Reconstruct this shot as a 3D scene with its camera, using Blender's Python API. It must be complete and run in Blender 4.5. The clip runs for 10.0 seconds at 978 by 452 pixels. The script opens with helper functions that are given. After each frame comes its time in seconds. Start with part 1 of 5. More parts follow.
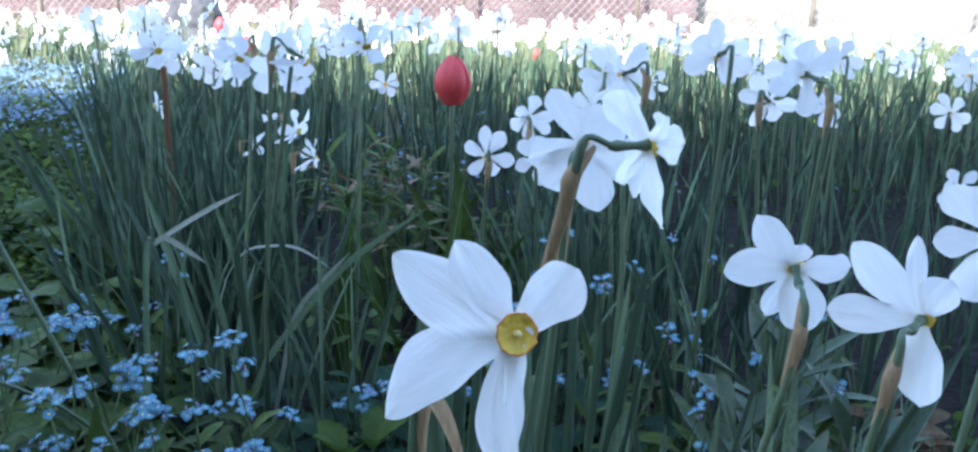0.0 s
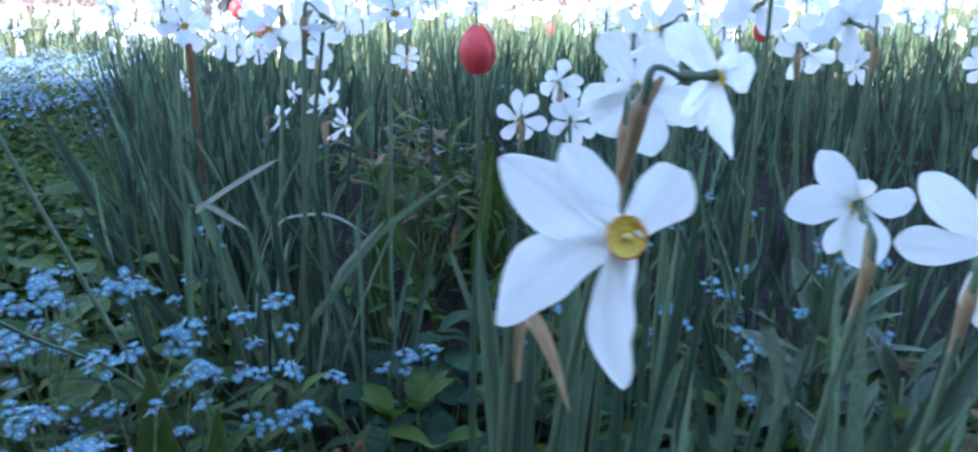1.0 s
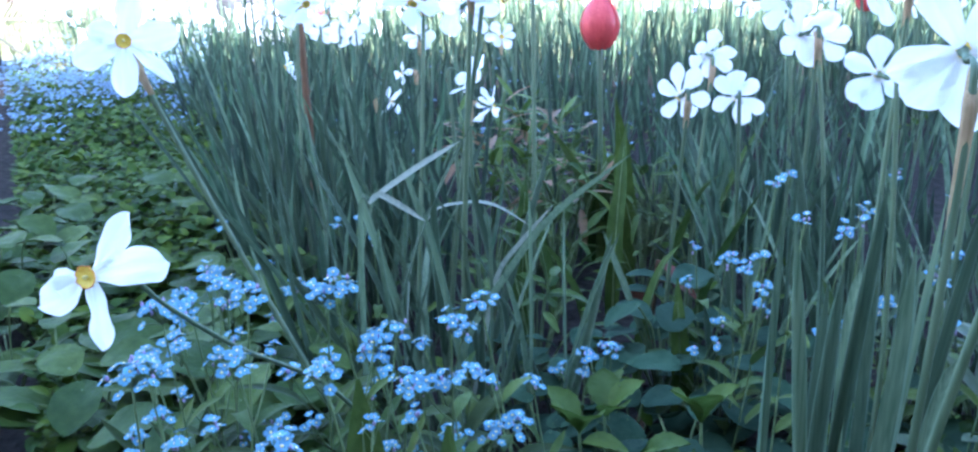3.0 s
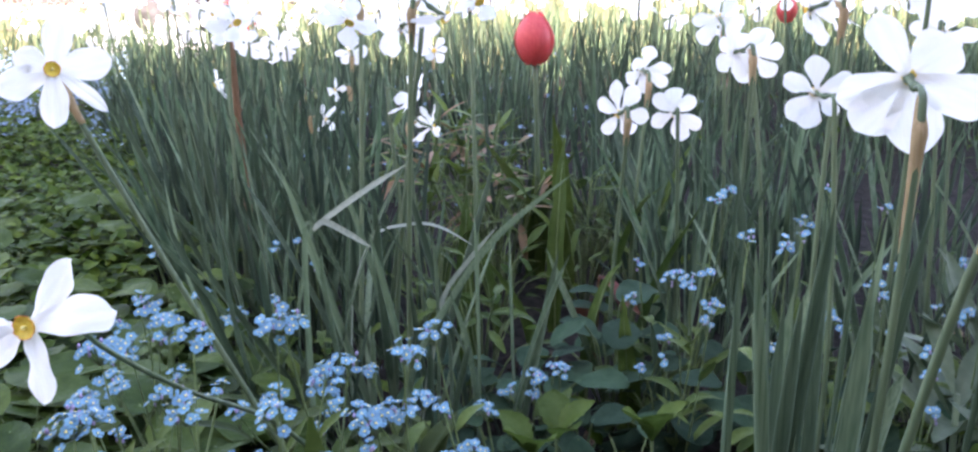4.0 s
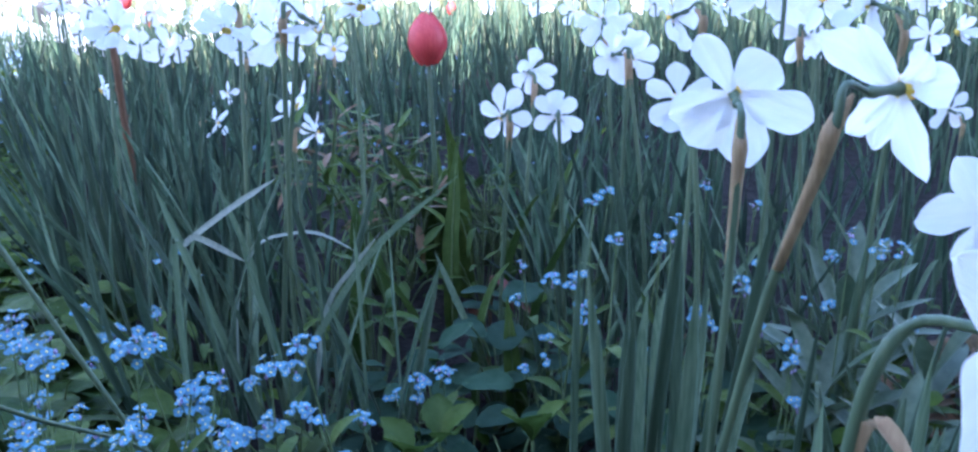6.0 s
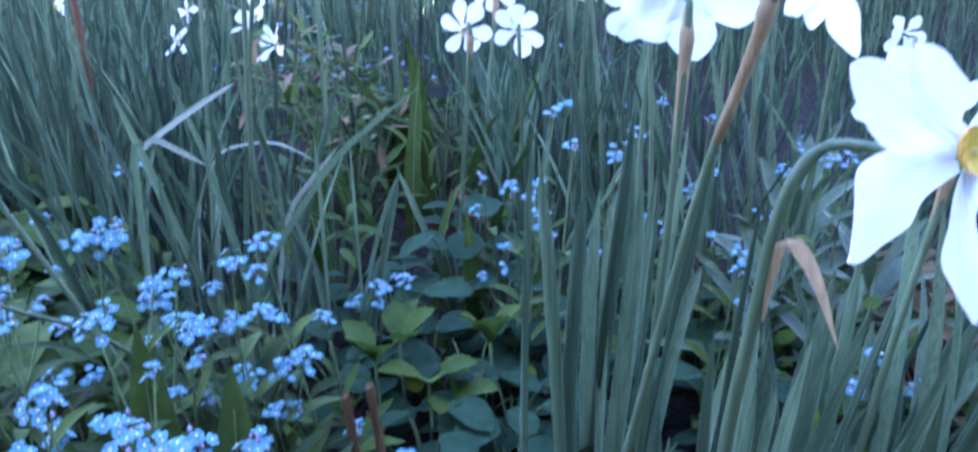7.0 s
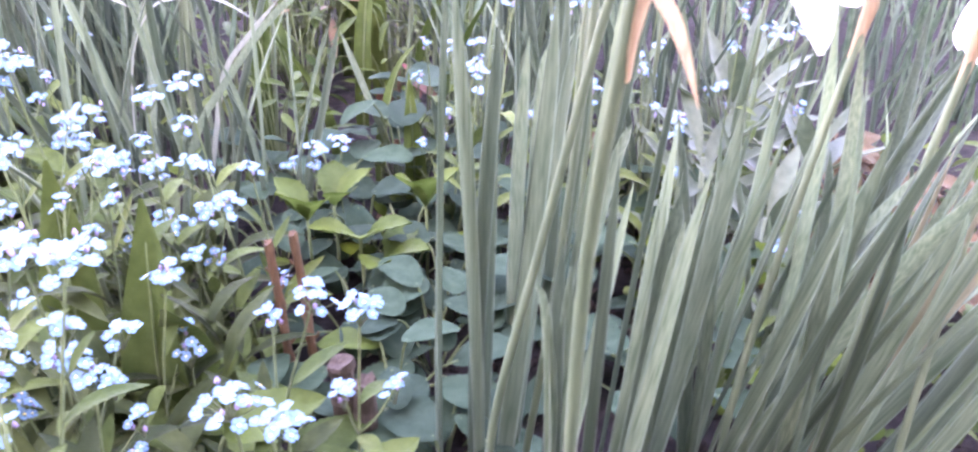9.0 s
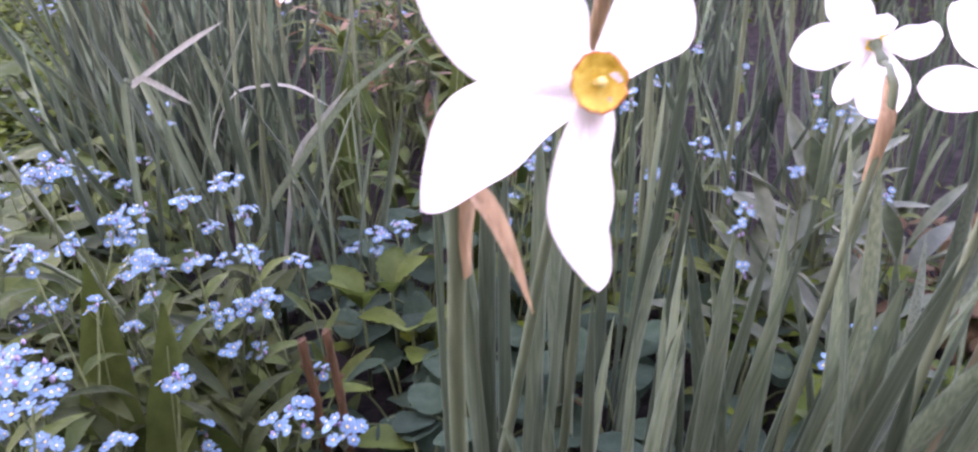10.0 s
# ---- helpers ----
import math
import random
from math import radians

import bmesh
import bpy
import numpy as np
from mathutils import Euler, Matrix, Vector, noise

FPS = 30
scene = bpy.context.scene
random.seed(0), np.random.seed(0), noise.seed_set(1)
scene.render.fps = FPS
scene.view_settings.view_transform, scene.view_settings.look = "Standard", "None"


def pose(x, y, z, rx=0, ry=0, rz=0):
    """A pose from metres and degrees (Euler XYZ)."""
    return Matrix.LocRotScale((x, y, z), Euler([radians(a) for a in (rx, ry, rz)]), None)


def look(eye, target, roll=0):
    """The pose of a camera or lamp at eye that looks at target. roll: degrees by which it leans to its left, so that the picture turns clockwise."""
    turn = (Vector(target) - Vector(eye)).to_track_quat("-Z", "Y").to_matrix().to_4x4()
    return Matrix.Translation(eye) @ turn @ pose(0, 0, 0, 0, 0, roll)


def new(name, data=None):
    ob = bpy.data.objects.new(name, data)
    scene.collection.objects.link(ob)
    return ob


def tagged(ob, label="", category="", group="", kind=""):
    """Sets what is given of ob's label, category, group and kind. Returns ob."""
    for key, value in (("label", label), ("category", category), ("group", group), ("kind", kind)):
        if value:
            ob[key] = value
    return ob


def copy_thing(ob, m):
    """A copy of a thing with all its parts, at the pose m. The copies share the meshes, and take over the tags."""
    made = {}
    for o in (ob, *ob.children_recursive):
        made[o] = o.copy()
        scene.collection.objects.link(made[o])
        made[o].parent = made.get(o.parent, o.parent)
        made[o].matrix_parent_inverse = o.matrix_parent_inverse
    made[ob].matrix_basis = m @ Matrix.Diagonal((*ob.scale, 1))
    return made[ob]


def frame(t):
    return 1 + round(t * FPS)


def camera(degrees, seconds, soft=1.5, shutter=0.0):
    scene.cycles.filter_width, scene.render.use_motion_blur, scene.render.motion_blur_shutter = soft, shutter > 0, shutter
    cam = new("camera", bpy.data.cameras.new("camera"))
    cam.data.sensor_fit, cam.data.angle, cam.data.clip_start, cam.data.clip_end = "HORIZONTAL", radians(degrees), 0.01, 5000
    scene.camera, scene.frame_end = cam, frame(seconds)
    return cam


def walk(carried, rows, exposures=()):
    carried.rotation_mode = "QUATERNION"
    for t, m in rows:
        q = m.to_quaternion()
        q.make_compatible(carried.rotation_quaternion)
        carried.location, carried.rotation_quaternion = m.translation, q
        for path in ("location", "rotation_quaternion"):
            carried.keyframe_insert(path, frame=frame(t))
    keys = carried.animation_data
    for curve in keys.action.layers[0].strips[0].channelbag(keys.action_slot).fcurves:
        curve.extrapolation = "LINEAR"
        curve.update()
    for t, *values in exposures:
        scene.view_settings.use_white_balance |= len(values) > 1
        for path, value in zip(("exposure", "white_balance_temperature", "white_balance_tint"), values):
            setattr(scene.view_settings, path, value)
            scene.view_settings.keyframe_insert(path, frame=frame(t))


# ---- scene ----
cam = camera(56.8, 10.0, soft=2.35, shutter=0.4)
PATH = [
    (0, (0.028, 0.015, 0.569), (-0.002, 1.951, 0.065), 1.7),
    (0.5, (0.023, 0.003, 0.557), (0.002, 1.942, 0.068), 0.3),
    (0.8, (0.02, 0.001, 0.545), (-0.027, 1.926, 0.004), -0.4),
    (1, (0.002, 0.013, 0.546), (-0.059, 1.937, 0.003), -0.1),
    (1.2, (-0.019, 0.019, 0.542), (-0.137, 1.935, -0.019), -1.2),
    (1.5, (-0.053, 0.042, 0.54), (-0.233, 1.958, -0.005), -1.8),
    (1.7, (-0.085, 0.05, 0.534), (-0.297, 1.949, -0.055), -1.7),
    (2, (-0.108, 0.067, 0.532), (-0.354, 1.973, -0.023), -2.0),
    (3.5, (-0.159, 0.089, 0.533), (-0.212, 1.999, -0.058), -1.7),
    (4, (-0.165, 0.098, 0.544), (-0.149, 2.015, -0.025), -1.6),
    (4.3, (-0.17, 0.104, 0.555), (-0.135, 2.026, 0.004), -0.8),
    (4.5, (-0.167, 0.107, 0.561), (-0.128, 2.039, 0.046), -0.5),
    (5, (-0.154, 0.107, 0.57), (-0.052, 2.034, 0.045), -0.5),
    (6.5, (-0.109, 0.079, 0.554), (0.1, 1.965, -0.079), -1.9),
    (6.8, (-0.11, 0.071, 0.547), (0.137, 1.94, -0.119), -1.1),
    (7, (-0.114, 0.065, 0.538), (0.129, 1.913, -0.187), -0.9),
    (7.3, (-0.117, 0.067, 0.523), (0.089, 1.894, -0.265), -1.2),
    (7.5, (-0.124, 0.067, 0.518), (0.1, 1.886, -0.283), -0.9),
    (8, (-0.125, 0.049, 0.495), (0.131, 1.82, -0.398), -0.4),
    (8.2, (-0.122, 0.039, 0.489), (0.128, 1.796, -0.434), -0.2),
    (8.5, (-0.11, 0.041, 0.483), (0.16, 1.787, -0.455), -0.2),
    (9, (-0.08, 0.051, 0.491), (0.212, 1.811, -0.414), 1.6),
    (9.3, (-0.043, 0.049, 0.497), (0.11, 1.818, -0.424), -0.2),
    (9.5, (-0.026, 0.063, 0.505), (0.069, 1.857, -0.375), -1.4),
    (9.7, (-0.012, 0.065, 0.515), (0.033, 1.888, -0.307), -1.7),
    (10, (0.013, 0.081, 0.522), (-0.02, 1.907, -0.293), -2.1),
]
EXPOSURES = [(0.0, 2.75, 5950, 13), (0.5, 2.33, 5850, 13), (1.0, 2.85, 5740, 13), (1.5, 2.95, 5650, 8), (2.0, 3.45, 5160, 11), (3.3, 3.7, 5920, 20), (3.7, 3.68, 7130, 27), (4.5, 3.05, 8230, 28), (5.0, 2.95, 6820, 19), (6.5, 3.4, 5420, 26), (7.0, 3.8, 5370, 28), (7.3, 4.4, 5370, 28), (7.5, 4.6, 5370, 28), (8.0, 5.04, 5520, 29), (8.5, 5.48, 7610, 61), (9.0, 5.58, 8010, 64), (9.5, 5.5, 8160, 68), (10.0, 4.23, 8610, 63)]
walk(cam, [(t, look(eye, target, roll)) for t, eye, target, roll in PATH], EXPOSURES)

# ---- world, sun ----
SUN_EL, SUN_AZ = 38.0, 200.0
world = bpy.data.worlds.new("sky")
scene.world = world
world.use_nodes = True
wn = world.node_tree.nodes
sky = wn.new("ShaderNodeTexSky")
sky.sky_type = 'NISHITA'
sky.sun_disc = False
sky.sun_elevation, sky.sun_rotation = radians(SUN_EL), radians(SUN_AZ)
wn["Background"].inputs["Strength"].default_value = 0.15
world.node_tree.links.new(sky.outputs[0], wn["Background"].inputs["Color"])
sun = new("sun", bpy.data.lights.new("sun", 'SUN'))
sun.data.energy, sun.data.angle, sun.data.color = 3.0, radians(0.5), (1.0, 0.95, 0.86)
sdir = Vector((math.sin(radians(SUN_AZ)) * math.cos(radians(SUN_EL)), math.cos(radians(SUN_AZ)) * math.cos(radians(SUN_EL)), math.sin(radians(SUN_EL))))
sun.matrix_world = look(sdir * 30, (0, 0, 0))

# ---- materials ----


def ramp_between(nt, fac, a, b, lo=0.3, hi=0.7):
    r = nt.nodes.new("ShaderNodeValToRGB")
    r.color_ramp.elements[0].position, r.color_ramp.elements[1].position = lo, hi
    r.color_ramp.elements[0].color, r.color_ramp.elements[1].color = (*a, 1), (*b, 1)
    nt.links.new(fac, r.inputs[0])
    return r.outputs[0]


def material(name, a, b, scale=60.0, stretch=(1, 1, 1), rough=0.5, spec=0.4, translucent=0.0, trans_col=None, bump=0.0,
             bump_scale=300.0, bump_stretch=None, vary=0.25, island=False, metal=0.0, sheen=0.0, big=None, hue=0.06, detail=5, skew=None):
    """Two-tone noise at two scales, a shift from piece to piece, relief, and light passing through for leaves and petals."""
    m = bpy.data.materials.new(name)
    m.use_nodes = True
    nt = m.node_tree
    n, l = nt.nodes, nt.links
    out, p = n["Material Output"], n["Principled BSDF"]
    tc = n.new("ShaderNodeTexCoord")
    mp = n.new("ShaderNodeMapping")
    mp.inputs["Scale"].default_value = stretch
    l.new(tc.outputs["Object"], mp.inputs[0])
    nz = n.new("ShaderNodeTexNoise")
    nz.inputs["Scale"].default_value, nz.inputs["Detail"].default_value = scale, detail
    l.new(mp.outputs[0], nz.inputs["Vector"])
    col = ramp_between(nt, nz.outputs["Fac"], a, b)
    if big:
        nb = n.new("ShaderNodeTexNoise")
        nb.inputs["Scale"].default_value, nb.inputs["Detail"].default_value = big[0], 3
        l.new(tc.outputs["Object"], nb.inputs["Vector"])
        bf = n.new("ShaderNodeMapRange")
        bf.inputs[1].default_value, bf.inputs[2].default_value = big[2], big[3]
        l.new(nb.outputs["Fac"], bf.inputs[0])
        bm_ = n.new("ShaderNodeMix")
        bm_.data_type = 'RGBA'
        l.new(bf.outputs[0], bm_.inputs["Factor"])
        l.new(col, bm_.inputs[6])
        bm_.inputs[7].default_value = (*big[1], 1)
        col = bm_.outputs[2]
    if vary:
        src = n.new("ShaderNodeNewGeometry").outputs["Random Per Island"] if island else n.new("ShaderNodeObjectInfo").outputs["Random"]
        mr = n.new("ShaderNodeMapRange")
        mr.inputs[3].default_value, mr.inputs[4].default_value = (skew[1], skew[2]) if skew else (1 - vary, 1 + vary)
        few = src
        # skew leaves most pieces dark and a few bright: leaf sheen put into the colour
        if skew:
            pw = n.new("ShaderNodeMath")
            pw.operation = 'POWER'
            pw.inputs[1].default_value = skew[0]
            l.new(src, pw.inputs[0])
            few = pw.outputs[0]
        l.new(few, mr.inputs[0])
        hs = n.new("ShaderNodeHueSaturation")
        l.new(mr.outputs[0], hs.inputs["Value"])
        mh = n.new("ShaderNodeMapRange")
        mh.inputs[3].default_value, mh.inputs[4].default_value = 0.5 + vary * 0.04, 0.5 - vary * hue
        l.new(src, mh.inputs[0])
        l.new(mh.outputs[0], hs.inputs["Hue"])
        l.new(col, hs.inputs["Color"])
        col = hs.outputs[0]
    l.new(col, p.inputs["Base Color"])
    p.inputs["Roughness"].default_value = rough
    p.inputs["Specular IOR Level"].default_value = spec
    p.inputs["Metallic"].default_value = metal
    p.inputs["Sheen Weight"].default_value = sheen
    surf = p.outputs[0]
    if bump:
        nb2 = n.new("ShaderNodeTexNoise")
        nb2.inputs["Scale"].default_value, nb2.inputs["Detail"].default_value = bump_scale, 4
        mp2 = n.new("ShaderNodeMapping")
        mp2.inputs["Scale"].default_value = bump_stretch or stretch
        l.new(tc.outputs["Object"], mp2.inputs[0])
        l.new(mp2.outputs[0], nb2.inputs["Vector"])
        bp = n.new("ShaderNodeBump")
        bp.inputs["Strength"].default_value, bp.inputs["Distance"].default_value = bump, 0.002
        l.new(nb2.outputs["Fac"], bp.inputs["Height"])
        l.new(bp.outputs[0], p.inputs["Normal"])
    if translucent:
        tr = n.new("ShaderNodeBsdfTranslucent")
        if trans_col:
            tr.inputs[0].default_value = (*trans_col, 1)
        else:
            l.new(col, tr.inputs[0])
        mx = n.new("ShaderNodeMixShader")
        mx.inputs[0].default_value = translucent
        l.new(surf, mx.inputs[1])
        l.new(tr.outputs[0], mx.inputs[2])
        surf = mx.outputs[0]
    l.new(surf, out.inputs["Surface"])
    return m


M = {}
M["petal"] = material("white_petal", (0.83, 0.835, 0.83), (0.90, 0.90, 0.89), 70, (4, 0.6, 1), 0.55, 0.3, 0.38, bump=0.35, bump_scale=260, bump_stretch=(3, 0.4, 1), vary=0.03)
M["cup"] = material("yellow_cup", (0.74, 0.50, 0.06), (0.86, 0.68, 0.14), 500, rough=0.6, translucent=0.2, bump=0.5, vary=0.08)
M["rim"] = material("orange_rim", (0.62, 0.16, 0.03), (0.75, 0.30, 0.06), 900, rough=0.6, vary=0.1)
M["anther"] = material("anther", (0.75, 0.66, 0.30), (0.6, 0.5, 0.15), 900, rough=0.8, vary=0.1)
M["stem"] = material("green_stem", (0.062, 0.104, 0.056), (0.115, 0.162, 0.092), 40, (6, 6, 0.4), 0.5, 0.4, bump=0.2, vary=0.2)
M["spathe"] = material("papery_spathe", (0.33, 0.230, 0.130), (0.49, 0.360, 0.215), 160, (4, 4, 0.4), 0.75, 0.2, 0.3, bump=0.5, vary=0.12)
# skewed brightness per leaf in these two colours imitates sheen
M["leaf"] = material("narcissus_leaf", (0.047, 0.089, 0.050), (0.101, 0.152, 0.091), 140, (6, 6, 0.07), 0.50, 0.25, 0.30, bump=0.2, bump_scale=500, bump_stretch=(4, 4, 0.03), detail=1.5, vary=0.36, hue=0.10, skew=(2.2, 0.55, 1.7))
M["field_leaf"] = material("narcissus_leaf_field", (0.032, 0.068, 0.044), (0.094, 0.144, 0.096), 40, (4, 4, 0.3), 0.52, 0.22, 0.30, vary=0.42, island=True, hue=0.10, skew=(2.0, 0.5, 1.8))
M["leaf_edge"] = material("narcissus_leaf_edge", (0.064, 0.112, 0.076), (0.140, 0.190, 0.135), 60, (6, 6, 0.2), 0.50, 0.25, 0.30, vary=0.3)
M["straw_leaf"] = material("yellowing_leaf", (0.105, 0.115, 0.062), (0.190, 0.180, 0.105), 90, (6, 6, 0.15), 0.6, 0.25, 0.15, bump=0.4, bump_scale=400, bump_stretch=(4, 4, 0.05), vary=0.25)
M["pink_leaf"] = material("brown_leaf", (0.070, 0.050, 0.022), (0.125, 0.085, 0.036), 60, rough=0.7, spec=0.15, translucent=0.12, bump=0.6, bump_scale=200, vary=0.3, hue=0.1)
M["pale_leaf"] = material("dry_pale_leaf", (0.19, 0.23, 0.18), (0.32, 0.35, 0.28), 120, (5, 5, 0.2), 0.6, 0.4, 0.25, bump=0.3, vary=0.1)
M["tan_leaf"] = material("dry_brown_leaf", (0.12, 0.075, 0.045), (0.20, 0.13, 0.08), 90, rough=0.75, translucent=0.2, bump=0.5, vary=0.25)
M["fmn"] = material("blue_petal", (0.070, 0.192, 0.282), (0.118, 0.262, 0.355), 400, rough=0.6, spec=0.25, translucent=0.1, vary=0.14)
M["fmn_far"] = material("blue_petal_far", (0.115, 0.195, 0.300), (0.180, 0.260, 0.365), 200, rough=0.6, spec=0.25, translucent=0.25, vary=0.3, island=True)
M["eye"] = material("yellow_eye", (0.75, 0.55, 0.10), (0.85, 0.75, 0.35), 900, rough=0.7, vary=0.1)
M["bud"] = material("pink_bud", (0.30, 0.22, 0.38), (0.38, 0.32, 0.50), 600, rough=0.7, vary=0.2)
M["hairy"] = material("soft_green_stalk", (0.064, 0.111, 0.036), (0.111, 0.162, 0.066), 90, rough=0.7, spec=0.2, sheen=0.1, vary=0.2)
M["fmn_leaf"] = material("soft_green_leaf", (0.034, 0.064, 0.013), (0.066, 0.106, 0.026), 70, rough=0.6, spec=0.10, translucent=0.18, bump=0.5, bump_scale=350, sheen=0.04, vary=0.3)
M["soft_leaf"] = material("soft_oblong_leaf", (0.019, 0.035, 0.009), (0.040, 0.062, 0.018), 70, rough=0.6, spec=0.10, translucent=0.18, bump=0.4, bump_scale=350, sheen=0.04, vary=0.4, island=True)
M["low_leaf"] = material("low_green_leaf", (0.022, 0.054, 0.006), (0.054, 0.099, 0.012), 50, rough=0.6, spec=0.12, translucent=0.2, bump=0.3, vary=0.45, island=True)
M["herb_leaf"] = material("herb_leaf", (0.027, 0.057, 0.011), (0.055, 0.095, 0.022), 60, rough=0.55, spec=0.12, translucent=0.2, bump=0.6, bump_scale=260, vary=0.35)
M["round_leaf"] = material("blue_green_leaf", (0.020, 0.047, 0.027), (0.039, 0.075, 0.046), 55, rough=0.75, spec=0.06, translucent=0.15, bump=0.6, bump_scale=220, vary=0.22)
M["fresh_leaf"] = material("fresh_green_leaf", (0.049, 0.092, 0.015), (0.089, 0.140, 0.032), 45, rough=0.5, spec=0.16, translucent=0.35, bump=0.5, bump_scale=260, vary=0.2)
M["lily_leaf"] = material("pale_lily_leaf", (0.050, 0.085, 0.045), (0.094, 0.133, 0.078), 70, (1, 1, 1), 0.5, 0.35, 0.2, bump=0.3, bump_scale=300, vary=0.2)
M["bronze"] = material("bronze_leaf", (0.130, 0.078, 0.036), (0.215, 0.135, 0.060), 50, rough=0.55, translucent=0.25, bump=0.3, vary=0.35)
M["maroon"] = material("dark_red_leaf", (0.085, 0.028, 0.016), (0.16, 0.055, 0.030), 60, rough=0.5, translucent=0.25, bump=0.4, vary=0.3)
M["red_stalk"] = material("red_brown_stalk", (0.085, 0.046, 0.022), (0.160, 0.085, 0.042), 120, (4, 4, 0.6), 0.6, 0.3, bump=0.7, vary=0.15)
M["brown_stub"] = material("brown_stub", (0.052, 0.041, 0.030), (0.105, 0.082, 0.060), 150, (4, 4, 0.6), 0.85, 0.2, bump=0.9, vary=0.15)
M["tulip"] = material("red_tulip", (0.60, 0.070, 0.078), (0.73, 0.125, 0.120), 90, (5, 5, 0.4), 0.45, 0.4, 0.35, bump=0.2, vary=0.05)
M["clod"] = material("soil_crumb", (0.013, 0.010, 0.008), (0.042, 0.032, 0.026), 200, rough=0.95, spec=0.15, bump=1.0, vary=0.3, island=True)
M["stone"] = material("paving_stone", (0.045, 0.045, 0.050), (0.095, 0.090, 0.096), 25, rough=0.85, spec=0.3, bump=0.8, bump_scale=140, vary=0.2, big=(4, (0.09, 0.095, 0.085), 0.45, 0.75))
M["rock"] = material("dark_rock", (0.030, 0.032, 0.036), (0.075, 0.075, 0.08), 14, rough=0.85, bump=1.0, bump_scale=40, vary=0)
M["wall"] = material("pink_wall", (0.105, 0.070, 0.072), (0.150, 0.105, 0.105), 3, rough=0.9, bump=0.4, bump_scale=40, vary=0)
# kept dark so that the added shading wall throws little light back
M["render"] = material("wall_render", (0.17, 0.155, 0.135), (0.23, 0.21, 0.185), 4, rough=0.95, bump=0.5, bump_scale=60, vary=0)
M["white_post"] = material("concrete_post", (0.24, 0.245, 0.25), (0.34, 0.345, 0.345), 30, rough=0.8, bump=0.5, bump_scale=80, vary=0.05, big=(6, (0.12, 0.12, 0.11), 0.55, 0.8))
M["dark_metal"] = material("dark_metal", (0.035, 0.034, 0.033), (0.075, 0.068, 0.06), 60, rough=0.6, metal=0.4, bump=0.3, vary=0)
M["wire"] = material("galvanised_wire", (0.45, 0.44, 0.44), (0.58, 0.57, 0.57), 60, rough=0.5, metal=0.6, vary=0)
M["lawn"] = material("lawn_blades", (0.10, 0.115, 0.05), (0.20, 0.21, 0.11), 8, rough=0.6, translucent=0.3, vary=0.35, island=True)
M["wood"] = material("grey_wood", (0.14, 0.12, 0.10), (0.24, 0.20, 0.17), 20, (6, 6, 0.4), 0.8, 0.2, bump=0.5, vary=0.15)

# ground: dark soil of the bed that turns to lawn beyond it
gm = bpy.data.materials.new("ground")
gm.use_nodes = True
gt = gm.node_tree
gp = gt.nodes["Principled BSDF"]
gtc = gt.nodes.new("ShaderNodeTexCoord")
g1 = gt.nodes.new("ShaderNodeTexNoise")
g1.inputs["Scale"].default_value, g1.inputs["Detail"].default_value = 45, 8
gt.links.new(gtc.outputs["Object"], g1.inputs["Vector"])
soil_col = ramp_between(gt, g1.outputs["Fac"], (0.008, 0.0075, 0.007), (0.030, 0.027, 0.024))
g2 = gt.nodes.new("ShaderNodeTexNoise")
g2.inputs["Scale"].default_value, g2.inputs["Detail"].default_value = 6, 8
gt.links.new(gtc.outputs["Object"], g2.inputs["Vector"])
lawn_col = ramp_between(gt, g2.outputs["Fac"], (0.10, 0.11, 0.055), (0.20, 0.20, 0.11))
gsep = gt.nodes.new("ShaderNodeSeparateXYZ")
gt.links.new(gtc.outputs["Object"], gsep.inputs[0])
gadd = gt.nodes.new("ShaderNodeMath")
gadd.operation = 'ADD'
gt.links.new(gsep.outputs["Y"], gadd.inputs[0])
gt.links.new(g2.outputs["Fac"], gadd.inputs[1])
gmr = gt.nodes.new("ShaderNodeMapRange")
gmr.inputs[1].default_value, gmr.inputs[2].default_value = 5.2, 6.0
gt.links.new(gadd.outputs[0], gmr.inputs[0])
gfr = gt.nodes.new("ShaderNodeMapRange")
gfr.inputs[1].default_value, gfr.inputs[2].default_value = 0.75, 0.55
gt.links.new(gadd.outputs[0], gfr.inputs[0])
gmx = gt.nodes.new("ShaderNodeMath")
gmx.operation = 'MAXIMUM'
gt.links.new(gmr.outputs[0], gmx.inputs[0])
gt.links.new(gfr.outputs[0], gmx.inputs[1])
gmix = gt.nodes.new("ShaderNodeMix")
gmix.data_type = 'RGBA'
gt.links.new(gmx.outputs[0], gmix.inputs["Factor"])
gt.links.new(soil_col, gmix.inputs[6])
gt.links.new(lawn_col, gmix.inputs[7])
gt.links.new(gmix.outputs[2], gp.inputs["Base Color"])
gp.inputs["Roughness"].default_value = 0.95
gp.inputs["Specular IOR Level"].default_value = 0.08
gb = gt.nodes.new("ShaderNodeBump")
gb.inputs["Strength"].default_value, gb.inputs["Distance"].default_value = 0.9, 0.01
gt.links.new(g1.outputs["Fac"], gb.inputs["Height"])
gt.links.new(gb.outputs[0], gp.inputs["Normal"])
M["ground"] = gm

# ---- mesh helpers ----
rnd = random.Random(7)


